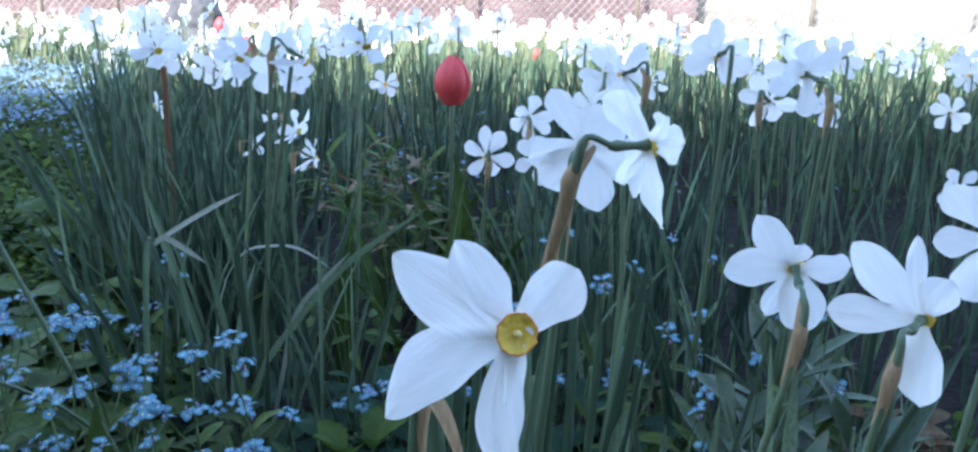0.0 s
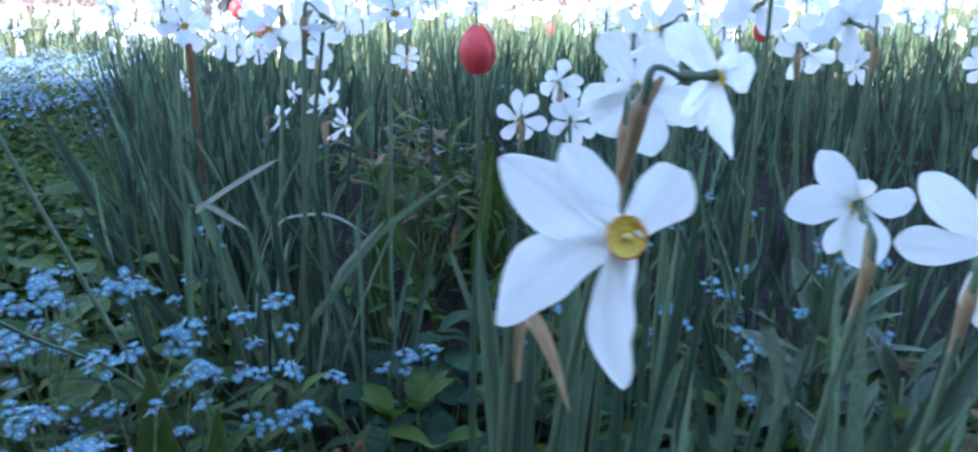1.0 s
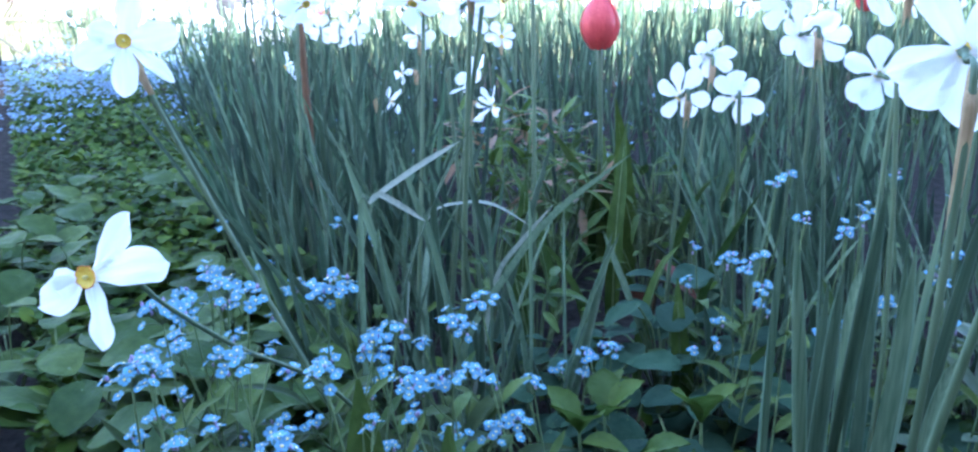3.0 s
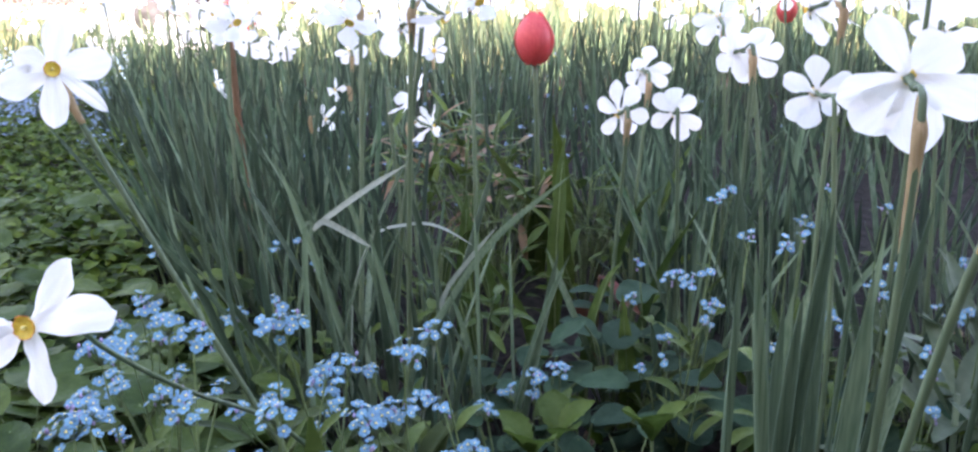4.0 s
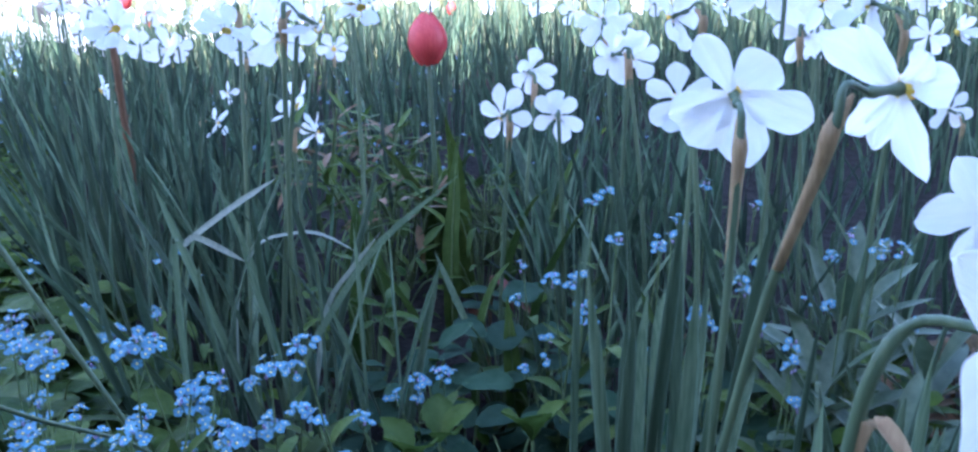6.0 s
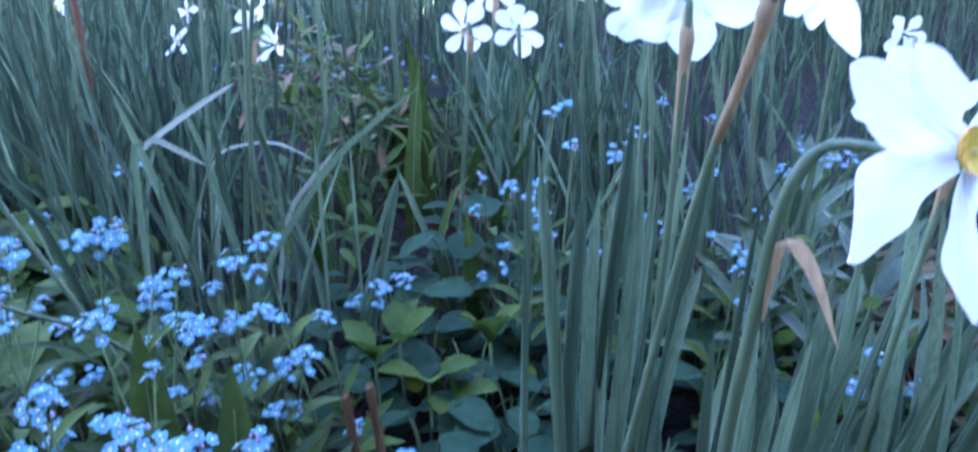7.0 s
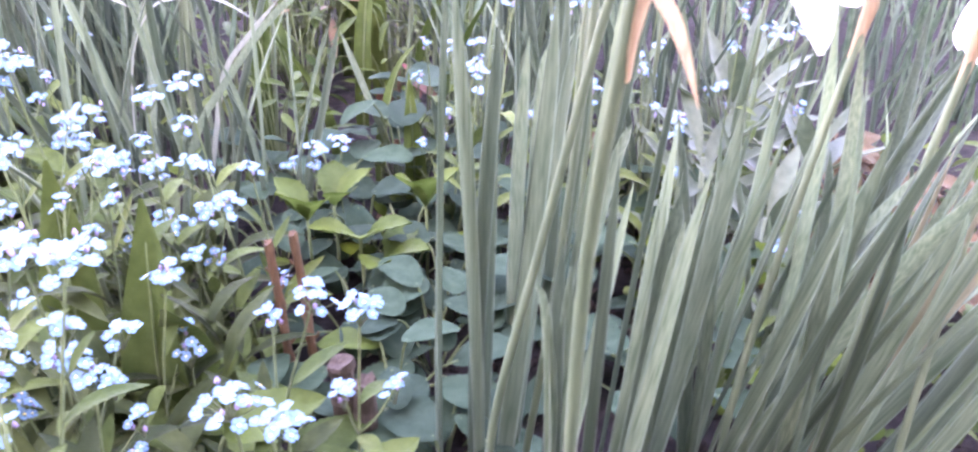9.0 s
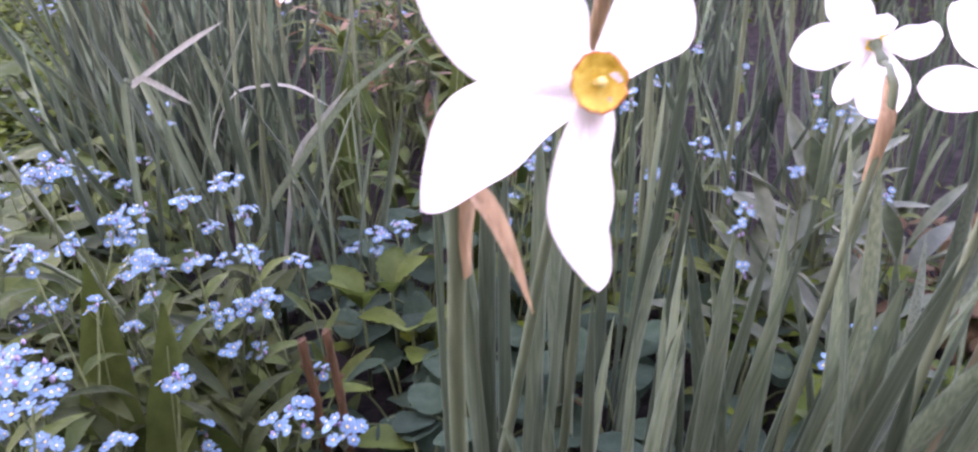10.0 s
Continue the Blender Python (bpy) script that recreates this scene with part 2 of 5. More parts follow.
def mesh_of(name, verts, faces, mats, face_mats=None, smooth=True):
    me = bpy.data.meshes.new(name)
    me.from_pydata([tuple(v) for v in verts], [], faces)
    for m in (mats if isinstance(mats, (list, tuple)) else [mats]):
        me.materials.append(m)
    if face_mats:
        me.polygons.foreach_set("material_index", face_mats)
    me.polygons.foreach_set("use_smooth", [smooth] * len(me.polygons))
    me.update()
    return me


def thing(name, at, label, category, group="", kind=""):
    ob = new(name)
    ob.empty_display_size = 0.02
    ob.location = at
    return tagged(ob, label, category, group, kind)


def part(name, me, parent, m=None, label=""):
    ob = new(name, me)
    ob.parent = parent
    if m is not None:
        ob.matrix_basis = m
    if label:
        ob["label"] = label
    return ob


def solo(name, me, label, category, kind="", m=None, group=""):
    ob = new(name, me)
    if m is not None:
        ob.matrix_basis = m
    return tagged(ob, label, category, group, kind)


def spline(points, n):
    """A smooth run of n+1 places through the given ones."""
    pts = [Vector(p) for p in points]
    pts = [pts[0] * 2 - pts[1]] + pts + [pts[-1] * 2 - pts[-2]]
    out, spans = [], len(pts) - 3
    for i in range(n + 1):
        f = i / n * spans
        k = min(int(f), spans - 1)
        t = f - k
        a, b, c, d = pts[k:k + 4]
        out.append(0.5 * ((2 * b) + (c - a) * t + (2 * a - 5 * b + 4 * c - d) * t * t + (3 * b - a - 3 * c + d) * t ** 3))
    return out


def tube(points, radii, sides=7, flat=1.0):
    """Vertices and faces of a round stalk along the points, closed at both ends."""
    pts = [Vector(p) for p in points]
    vs, fs = [], []
    prev = None
    for i, p in enumerate(pts):
        d = (pts[min(i + 1, len(pts) - 1)] - pts[max(i - 1, 0)]).normalized()
        ref = prev if prev is not None else (Vector((1, 0, 0)) if abs(d.x) < 0.8 else Vector((0, 1, 0)))
        u = (ref - d * ref.dot(d)).normalized()
        prev = u
        w = d.cross(u)
        r = radii[i] if isinstance(radii, (list, tuple)) else radii
        for k in range(sides):
            a = 2 * math.pi * k / sides
            vs.append(p + u * (r * math.cos(a)) + w * (r * flat * math.sin(a)))
    for i in range(len(pts) - 1):
        for k in range(sides):
            a, b = i * sides + k, i * sides + (k + 1) % sides
            fs.append((a, b, b + sides, a + sides))
    fs.append(tuple(range(sides - 1, -1, -1)))
    fs.append(tuple(range(len(vs) - sides, len(vs))))
    return vs, fs


def merge(*pieces):
    """Joins (vertices, faces) pairs; also gives the material index list when faces come with one."""
    vs, fs, ms = [], [], []
    for piece in pieces:
        v, f = piece[0], piece[1]
        k = len(vs)
        vs.extend(v)
        fs.extend([tuple(i + k for i in q) for q in f])
        ms.extend([piece[2] if len(piece) > 2 else 0] * len(f))
    return vs, fs, ms


def strap(points, width, side, n=10, fold=0.25, tip=0.25, base=0.7, twist=0.0):
    """A long grassy blade with a keel along the points; side is the way across it."""
    pts = spline(points, n)
    side = Vector(side).normalized()
    vs, fs = [], []
    for i, p in enumerate(pts):
        s = i / n
        d = (pts[min(i + 1, n)] - pts[max(i - 1, 0)]).normalized()
        a = twist * s
        u = (side - d * side.dot(d)).normalized()
        w = d.cross(u)
        u, w = u * math.cos(a) + w * math.sin(a), w * math.cos(a) - u * math.sin(a)
        h = width * 0.5 * min(1.0, base + (1 - base) * s * 3)
        if s > 1 - tip:
            h *= max(0.06, 1 - ((s - 1 + tip) / tip) ** 2.2)
        vs += [p - u * h + w * (h * fold), p - w * (h * fold * 0.6), p + u * h + w * (h * fold)]
        if i:
            k = 3 * i
            fs += [(k - 3, k - 2, k + 1, k), (k - 2, k - 1, k + 2, k + 1)]
    return vs, fs


def edged_strap(points, width, side, n=10, fold=0.25, tip=0.25, base=0.7, twist=0.0, margin=0.13):
    """A strap leaf whose two margins are strips of their own; gives vertices, faces and material numbers."""
    v, f = strap(points, width, side, n, fold, tip, base, twist)
    vs, fs, ms = [], [], []
    for i in range(n + 1):
        a, b, c = v[3 * i:3 * i + 3]
        vs += [a, a.lerp(b, margin), b, c.lerp(b, margin), c]
        if i:
            k = 5 * i
            for j in range(4):
                fs.append((k - 5 + j, k - 4 + j, k + 1 + j, k + j))
                ms.append(1 if j in (0, 3) else 0)
    return vs, fs, ms


def blade_points(L, bend, droop=0.0):
    out = []
    for i in range(6):
        s = i / 5
        out.append((bend * L * s ** 2.1, 0, L * (s - 0.28 * bend * bend * s ** 3 - droop * max(0, s - 0.6) ** 2 * 2.2)))
    return out


def petal_mesh(name, L, W, cup=0.0, curl=0.0, wave=0.001, sway=0.0, seed=0, nu=10, nv=6, blunt=3.2, mat="petal", r0=0.003, neck=0.95):
    """A tepal that grows along +y and faces +z."""
    r = random.Random(seed)
    ph, ph2 = r.uniform(0, 6), r.uniform(0, 6)
    vs, fs = [], []
    top = max(((i / 50) ** neck) * (1 - (i / 50) ** blunt) ** 0.5 for i in range(51))
    for i in range(nu + 1):
        s = 1 - (1 - i / nu) ** 1.7
        prof = (s ** neck) * max(0.0, 1 - s ** blunt) ** 0.5 / top
        prof = max(prof, 0.24 * (1 - s), 0.02)
        for j in range(nv + 1):
            v = j / nv * 2 - 1
            x = v * prof * W / 2 + sway * s * s + wave * 0.8 * math.sin(9 * s + ph) * v * prof
            y = r0 + L * s - 0.05 * L * v * v * s * prof
            z = cup * (v * prof) ** 2 + curl * s * s * L + wave * math.sin(7 * s + 2.2 * v + ph) * (0.3 + abs(v)) * (1.25 - s * s) - 0.0009 * math.exp(-(v * 5) ** 2) + wave * 0.7 * math.sin(13 * s + ph2) * v
            vs.append((x, y, z))
    k = nv + 1
    for i in range(nu):
        for j in range(nv):
            a = i * k + j
            fs.append((a, a + 1, a + 1 + k, a + k))
    return mesh_of(name, vs, fs, M[mat])


def leaf_shape(L, W, serrate=0.0, teeth=9, cup=0.1, curl=-0.15, nu=14, heart=0.0, widest=0.45, lift=0.0, seed=0, full=0.75):
    """Vertices and faces of a broad leaf along +y in the xy plane, its upper face +z, with a sunk midrib."""
    r = random.Random(seed)
    ph = r.uniform(0, 6)
    p = math.log(0.5) / math.log(widest)
    vs, fs = [], []
    for i in range(nu + 1):
        s = i / nu
        prof = max(math.sin(math.pi * s ** p), 0.0) ** full
        tooth = 1 - serrate * ((s * teeth) % 1.0)
        for v in (-1, -0.55, 0, 0.55, 1):
            edge = tooth if abs(v) == 1 else 1
            x = v * W / 2 * prof * edge
            y = L * s - heart * L * (abs(v) ** 2) * (1 - s) ** 2 * (0.6 if s < 0.5 else 0.2)
            z = cup * W * (abs(v) * prof) ** 1.5 * 0.5 + curl * L * s * s + lift * L * s + 0.02 * W * math.sin(9 * s + 3 * abs(v) + ph)
            vs.append((x, y, z - (0.012 * W if v == 0 else 0)))
    for i in range(nu):
        for j in range(4):
            a = i * 5 + j
            fs.append((a, a + 1, a + 6, a + 5))
    return vs, fs


def facing(n, roll=0.0):
    """The turn that brings +z to n and keeps +y as far up as it can."""
    n = Vector(n).normalized()
    x = Vector((0, 0, 1)).cross(n)
    x = x.normalized() if x.length > 1e-4 else Vector((1, 0, 0))
    y = n.cross(x)
    m = Matrix((x, y, n)).transposed().to_4x4()
    return m @ Matrix.Rotation(radians(roll), 4, 'Z')


def turn_z(deg):
    return Matrix.Rotation(radians(deg), 4, 'Z')


def along(d, spin=0.0):
    """The turn that brings +y to d, with +z as near to up as it can be."""
    d = Vector(d).normalized()
    x = d.cross(Vector((0, 0, 1)))
    x = x.normalized() if x.length > 1e-4 else Vector((1, 0, 0))
    z = x.cross(d)
    return Matrix((x, d, z)).transposed().to_4x4() @ Matrix.Rotation(radians(spin), 4, 'Y')


# ---- setting ----
def ground_height(x, y):
    return 0.012 * noise.noise((x * 2.3, y * 2.3, 0)) + 0.006 * noise.noise((x * 9, y * 9, 3))


def build_ground():
    def axis(lo, hi, step, far):
        near = [lo + i * step for i in range(int((hi - lo) / step) + 1)]
        return [-far, -far / 3, -far / 12] + near + [far / 12, far / 3, far]
    xs, ys = axis(-4.0, 4.0, 0.08, 400), axis(-3.0, 9.0, 0.08, 400)
    vs = [(x, y, ground_height(x, y) if abs(x) < 4.1 and -3.1 < y < 9.1 else -0.004) for y in ys for x in xs]
    k = len(xs)
    fs = [(j * k + i, j * k + i + 1, (j + 1) * k + i + 1, (j + 1) * k + i) for j in range(len(ys) - 1) for i in range(k - 1)]
    solo("ground", mesh_of("ground", vs, fs, M["ground"]), "dark garden soil that turns to sunlit lawn", "ground", "structure")


def box(x0, x1, y0, y1, z0, z1):
    v = [(x, y, z) for z in (z0, z1) for y in (y0, y1) for x in (x0, x1)]
    return v, [(0, 2, 3, 1), (4, 5, 7, 6), (0, 1, 5, 4), (2, 6, 7, 3), (0, 4, 6, 2), (1, 3, 7, 5)]


# unseen wall, added only to keep the sun off the near bed
def build_shade_wall():
    vs, fs, _ = merge(box(-9, 9, -2.6, -2.3, -0.1, 5.05))
    solo("unseen_shade_wall", mesh_of("unseen_shade_wall", vs, fs, M["render"], smooth=False), "unseen plain wall added behind the camera to shade the flower bed", "wall", "structure")


def build_pavement():
    pave = thing("pavement", (0, 0, 0), "narrow row of rough grey paving stones beside the flower bed", "pavement", kind="structure")
    meshes = []
    for s in range(6):
        bm = bmesh.new()
        bmesh.ops.create_cube(bm, size=1.0)
        bmesh.ops.scale(bm, vec=(0.225, (0.21, 0.16, 0.24, 0.19, 0.23, 0.17)[s], 0.06), verts=bm.verts)
        bmesh.ops.subdivide_edges(bm, edges=bm.edges[:], cuts=2, use_grid_fill=True)
        for v in bm.verts:
            v.co += Vector(noise.noise_vector(v.co * 9 + Vector((s * 7, 0, 0)))) * 0.012 * Vector((1, 1, 0.35)).length / 1.5
            v.co.z *= 0.9
        bmesh.ops.bevel(bm, geom=[e for e in bm.edges if e.calc_face_angle(0) > 0.9], offset=0.006, segments=1, affect='EDGES')
        me = bpy.data.meshes.new("paver")
        bm.to_mesh(me)
        bm.free()
        me.materials.append(M["stone"])
        meshes.append(me)
    d = Vector((-0.61, 1.0, 0)).normalized()
    side = Vector((-d.y, d.x, 0))
    yaw = math.degrees(math.atan2(side.y, side.x))
    r = random.Random(3)
    depth = (0.21, 0.16, 0.24, 0.19, 0.23, 0.17)
    run, i = -1.9, 0
    while run < 5.2:
        k = (i * 5 + r.randrange(3)) % 6
        run += depth[k] / 2 + 0.008
        p = Vector((-0.52, 0.45, 0.010)) + d * run + side * 0.125 + Vector((r.uniform(-1, 1), r.uniform(-1, 1), r.uniform(-1, 1))) * 0.006
        part("paver", meshes[k], pave, pose(*p, r.uniform(-2, 2), r.uniform(-2, 2), yaw + r.uniform(-4, 4)))
        run += depth[k] / 2 + 0.008
        i += 1


def build_background():
    # pinkish wall with a wire fence before it
    y0 = 12.3
    vs, fs, _ = merge(box(-14, 2.6, y0 + 0.6, y0 + 0.9, -0.1, 2.4))
    solo("wall_north", mesh_of("wall_north", vs, fs, M["wall"], smooth=False), "pinkish rendered wall behind the wire fence", "wall", "structure")
    vs, fs, _ = merge(box(2.6, 14, y0 + 1.4, y0 + 1.7, -0.1, 2.9))
    solo("wall_east", mesh_of("wall_east", vs, fs, M["render"], smooth=False), "light rendered wall behind the wire fence", "wall", "structure")
    fence = thing("wire_fence", (-4.0, y0, 0), "galvanised diamond mesh fence on slim posts", "fence")
    for x in (-7.5, -5.2, -2.9, -0.6, 1.7, 4.0, 6.3, 8.6, 10.9):
        v, f = tube([(x + 4, 0, -0.05), (x + 4, 0, 1.6)], 0.03, 8)
        part("post", mesh_of("post", v, f, M["wood"]), fence)
    pieces = []
    for i in range(190):
        x = -8 + i * 0.11
        pieces.append(tube([(x + 4, 0.0, 0.05), (x + 4 + 1.3, 0.0, 1.5)], 0.006, 3))
        pieces.append(tube([(x + 4, 0.01, 1.5), (x + 4 + 1.3, 0.01, 0.05)], 0.0035, 3))
    for z in (0.08, 0.8, 1.52):
        pieces.append(tube([(-4, 0, z), (18, 0, z)], 0.006, 4))
    v, f, _ = merge(*pieces)
    part("mesh", mesh_of("mesh", v, f, M["wire"]), fence)
    # white post and a rail fence by the paving
    pst = thing("gate_post", (-3.29, 4.47, 0), "grey weathered concrete gate post", "post")
    v, f, _ = merge(box(-0.20, 0.20, -0.20, 0.20, -0.05, 1.7), box(-0.23, 0.23, -0.23, 0.23, 1.7, 1.76))
    part("shaft", mesh_of("shaft", v, f, M["white_post"], smooth=False), pst)
    stake = thing("fence_stake", (-2.86, 4.40, 0), "slim dark metal stake with slack wires", "post")
    v, f = tube([(0, 0, -0.05), (0.02, 0, 0.5), (0.03, 0, 1.3)], 0.014, 7)
    part("stake", mesh_of("stake", v, f, M["dark_metal"]), stake)
    for a, b in (((-0.16, 0, 0.62), (0.02, 0, 0.34)), ((0.02, 0, 0.20), (0.30, -0.02, 0.02))):
        v, f = tube(spline([a, (Vector(a) + Vector(b)) / 2 + Vector((0, 0, -0.015)), b], 6), 0.005, 5)
        part("wire", mesh_of("wire", v, f, M["dark_metal"]), stake)
    rail = thing("rail_fence", (-5.0, 8.6, 0), "low dark lattice fence on slim posts", "fence")
    for x in (-1.6, -0.55, 0.0, 0.65):
        v, f = tube([(x, 0, -0.02), (x, 0, 1.0)], 0.03, 6)
        part("post", mesh_of("post", v, f, M["wood"]), rail)
    for z in (0.03, 0.24, 0.85):
        v, f = tube([(-1.7, 0, z), (0.7, 0, z)], 0.016, 6)
        part("rail", mesh_of("rail", v, f, M["wood"]), rail)
    for k in range(44):
        x = -1.7 + 0.05 * k
        v, f = tube([(x, 0.02, 0.03), (x + 0.16, 0.02, 0.24)], 0.009, 4)
        part("slat", mesh_of("slat", v, f, M["wood"]), rail)
    # dark rock in the flowers
    bm = bmesh.new()
    bmesh.ops.create_icosphere(bm, subdivisions=4, radius=1.0)
    for v in bm.verts:
        v.co *= 1 + 0.25 * noise.noise(v.co * 1.6) + 0.1 * noise.noise(v.co * 5)
        v.co = Vector((v.co.x * 0.25, v.co.y * 0.2, v.co.z * 0.26))
    me = bpy.data.meshes.new("boulder")
    bm.to_mesh(me)
    bm.free()
    me.materials.append(M["rock"])
    solo("boulder", me, "dark grey boulder among the far flowers", "rock", m=pose(-1.90, 5.6, 0.22))


build_ground()
build_shade_wall()
build_background()

# ---- narcissi ----
PETALS = [petal_mesh("petal", 0.040 * (0.94 + 0.05 * (i % 3)), 0.0232 * (0.92 + 0.07 * (i % 4)), cup=-0.003 + 0.003 * (i % 3), curl=(-0.18, 0.05, -0.05, 0.16, -0.28, 0.1, -0.1, 0.22)[i],
                     wave=0.0010 + 0.0003 * (i % 3), sway=(-0.002, 0.002, 0.0, 0.004, -0.003, 0.001, 0.0, 0.002)[i], seed=i, blunt=(2.6, 3.2, 2.2, 3.6, 2.8, 3.0, 2.0, 3.4)[i]) for i in range(8)]


def cup_mesh():
    vs, fs, ms = [], [], []
    prof = [(0.0022, 0.0005), (0.0040, 0.0010), (0.0053, 0.0022), (0.0061, 0.0038), (0.0064, 0.0043), (0.0059, 0.0042), (0.0047, 0.0034), (0.0028, 0.0026), (0.0006, 0.0024)]
    n = 28
    for i, (r, z) in enumerate(prof):
        for k in range(n):
            a = 2 * math.pi * k / n
            q = 1 + (0.02 * math.sin(7 * a) + 0.025 * math.sin(12 * a + 1)) * (1 if 2 <= i <= 6 else 0.2)
            vs.append((r * q * math.cos(a), r * q * math.sin(a), z + (0.0006 * math.sin(9 * a) if 3 <= i <= 5 else 0)))
    for i in range(len(prof) - 1):
        for k in range(n):
            a, b = i * n + k, i * n + (k + 1) % n
            fs.append((a, b, b + n, a + n))
            ms.append(1 if i in (3, 4) else 0)
    return mesh_of("cup", vs, fs, [M["cup"], M["rim"]], ms)


CUP = cup_mesh()
PISTIL = mesh_of("pistil", *tube([(0, 0, 0.0008), (0, 0, 0.003), (0.0002, 0, 0.0046), (0.0003, 0, 0.0056)], [0.0007, 0.0009, 0.0013, 0.0008], 8), M["anther"])
ANTHER = mesh_of("anther", *tube([(0.0030, 0, 0.0012), (0.0034, 0, 0.0030), (0.0036, 0, 0.0044)], [0.0004, 0.0009, 0.0004], 5), M["anther"])
OVARY_V, OVARY_F = tube([(0, 0, 0.0015), (0, 0, -0.006), (0, 0, -0.012), (0, 0, -0.018), (0, 0, -0.022)], [0.0036, 0.0021, 0.0023, 0.0031, 0.0019], 9)
OVARY = mesh_of("ovary", OVARY_V, OVARY_F, M["stem"])


def narcissus(base, head, n, roll=0.0, size=1.0, petals=None, bow=(0, 0), spathe=True, label="", kinks=None, seed=0, brown=0.05, anthers=False, thick=1.0, bend=None):
    """A white narcissus: stalk from base to the flower at head, which faces n. petals: (angle, mesh, length, width, tilt) each."""
    r = random.Random(seed)
    base, head, n = Vector(base), Vector(head), Vector(n).normalized()
    t = thing("narcissus", base, label or "white narcissus with a small yellow cup", "flower", "narcissi in the bed")
    c = head - base
    fm = Matrix.Translation(c) @ facing(n, roll) @ Matrix.Diagonal((size, size, size, 1))
    if petals is None:
        petals = []
        sweep = r.uniform(-26, 2)
        for k in range(6):
            petals.append((60 * k + r.uniform(-13, 13), PETALS[r.randrange(8)], r.uniform(0.84, 1.06), r.uniform(0.78, 1.12), sweep + r.uniform(-17, 15) + (5 if k % 2 else -6)))
    for k, (ang, me, pl, pw, tilt) in enumerate(petals):
        m = fm @ Matrix.Translation((0, 0, 0.0012 * (k % 2) + 0.0002 * k)) @ turn_z(ang - 90) @ Matrix.Rotation(radians(tilt), 4, 'X') @ Matrix.Diagonal((pw, pl, 1, 1))
        part("petal", me, t, m)
    cup = part("cup", CUP, t, fm, "frilled yellow cup with an orange rim")
    part("pistil", PISTIL, cup)
    if anthers:
        for k in range(6):
            part("anther", ANTHER, cup, turn_z(60 * k + 20))
    part("ovary", OVARY, t, fm)
    back = c - n * (0.020 * size)
    neck = back - n * (0.016 * size) + Vector((0, 0, 0.004 - 0.010 * max(0, n.z)))
    knee = neck - n * (0.006 * size) + Vector((0, 0, -0.022 * size))
    if bend:
        knee, neck = Vector(bend[0]) - base, Vector(bend[1]) - base
    if kinks:
        mid = [Vector(k) - base for k in kinks]
    else:
        mid = [knee * 0.35 + Vector((bow[0], bow[1], 0)), knee * 0.72 + Vector((bow[0] * 0.7, bow[1] * 0.7, 0))]
    run = spline([Vector((0, 0, -0.02))] + mid + [knee, neck, back], 26)
    rad = [0.0030 - 0.0009 * i / 26 if i < 21 else 0.0018 for i in range(27)]
    v, f = tube(run, [q * (0.6 + 0.4 * size) * thick for q in rad], 8, 0.75)
    part("stem", mesh_of("stem", v, f, M["stem"]), t)
    if spathe:
        # papery sheath round the bend of the neck
        down = (mid[-1] - knee).normalized()
        low = knee + down * (brown * size)
        pts = spline([low, knee + down * 0.012, knee + Vector((0, 0, 0.004)), neck + n * 0.006 + Vector((0, 0, -0.004))], 9)
        v, f = tube(pts, [0.0027, 0.0031, 0.0034, 0.0038, 0.0043, 0.0047, 0.0044, 0.0036, 0.0026, 0.0010], 8, 0.6)
        part("spathe", mesh_of("spathe", v, f, M["spathe"]), t, None, "dry papery brown spathe")
    return t


def tepal(L, W, widest=0.6, base=0.35, tip=2.2, bow=0.0, cup=0.0, curl=0.0, seed=0, wave=0.0011):
    """A tepal along +y that broadens from its base to the widest place and closes in a rounded tip with a small point; bow: how far its middle swings aside."""
    q = random.Random(seed)
    a, b, c = (q.uniform(0, 6) for _ in range(3))
    nu, nv = 22, 12
    vs, fs = [], []
    for i in range(nu + 1):
        s = 1 - (1 - i / nu) ** 1.5
        if s < widest:
            prof = base + (1 - base) * math.sin(math.pi / 2 * s / widest) ** 1.15
        else:
            prof = max(0.0, 1 - ((s - widest) / (1 - widest)) ** tip) ** 0.62
        prof = max(prof, 0.05 if i < nu else 0.015)
        for j in range(nv + 1):
            v = j / nv * 2 - 1
            ragged = 1 + 0.035 * math.sin(11 * s + a) * v + 0.03 * math.sin(5 * s + b)
            x = v * prof * W / 2 * ragged + bow * math.sin(math.pi * s)
            y = 0.003 + (L - 0.003) * s - 0.04 * L * v * v * s * prof
            z = (cup * (v * prof) ** 2 + curl * s * s * L + wave * math.sin(6 * s + 2.0 * v + a) * (0.3 + abs(v)) - 0.0008 * math.exp(-(v * 5) ** 2)
                 + 0.00022 * math.sin(15 * v + b) * s + wave * 0.9 * math.sin(12 * s + c) * v * abs(v) * prof)
            vs.append((x, y, z))
    k = nv + 1
    for i in range(nu):
        for j in range(nv):
            o = i * k + j
            fs.append((o, o + 1, o + 1 + k, o + k))
    return mesh_of("petal", vs, fs, M["petal"])


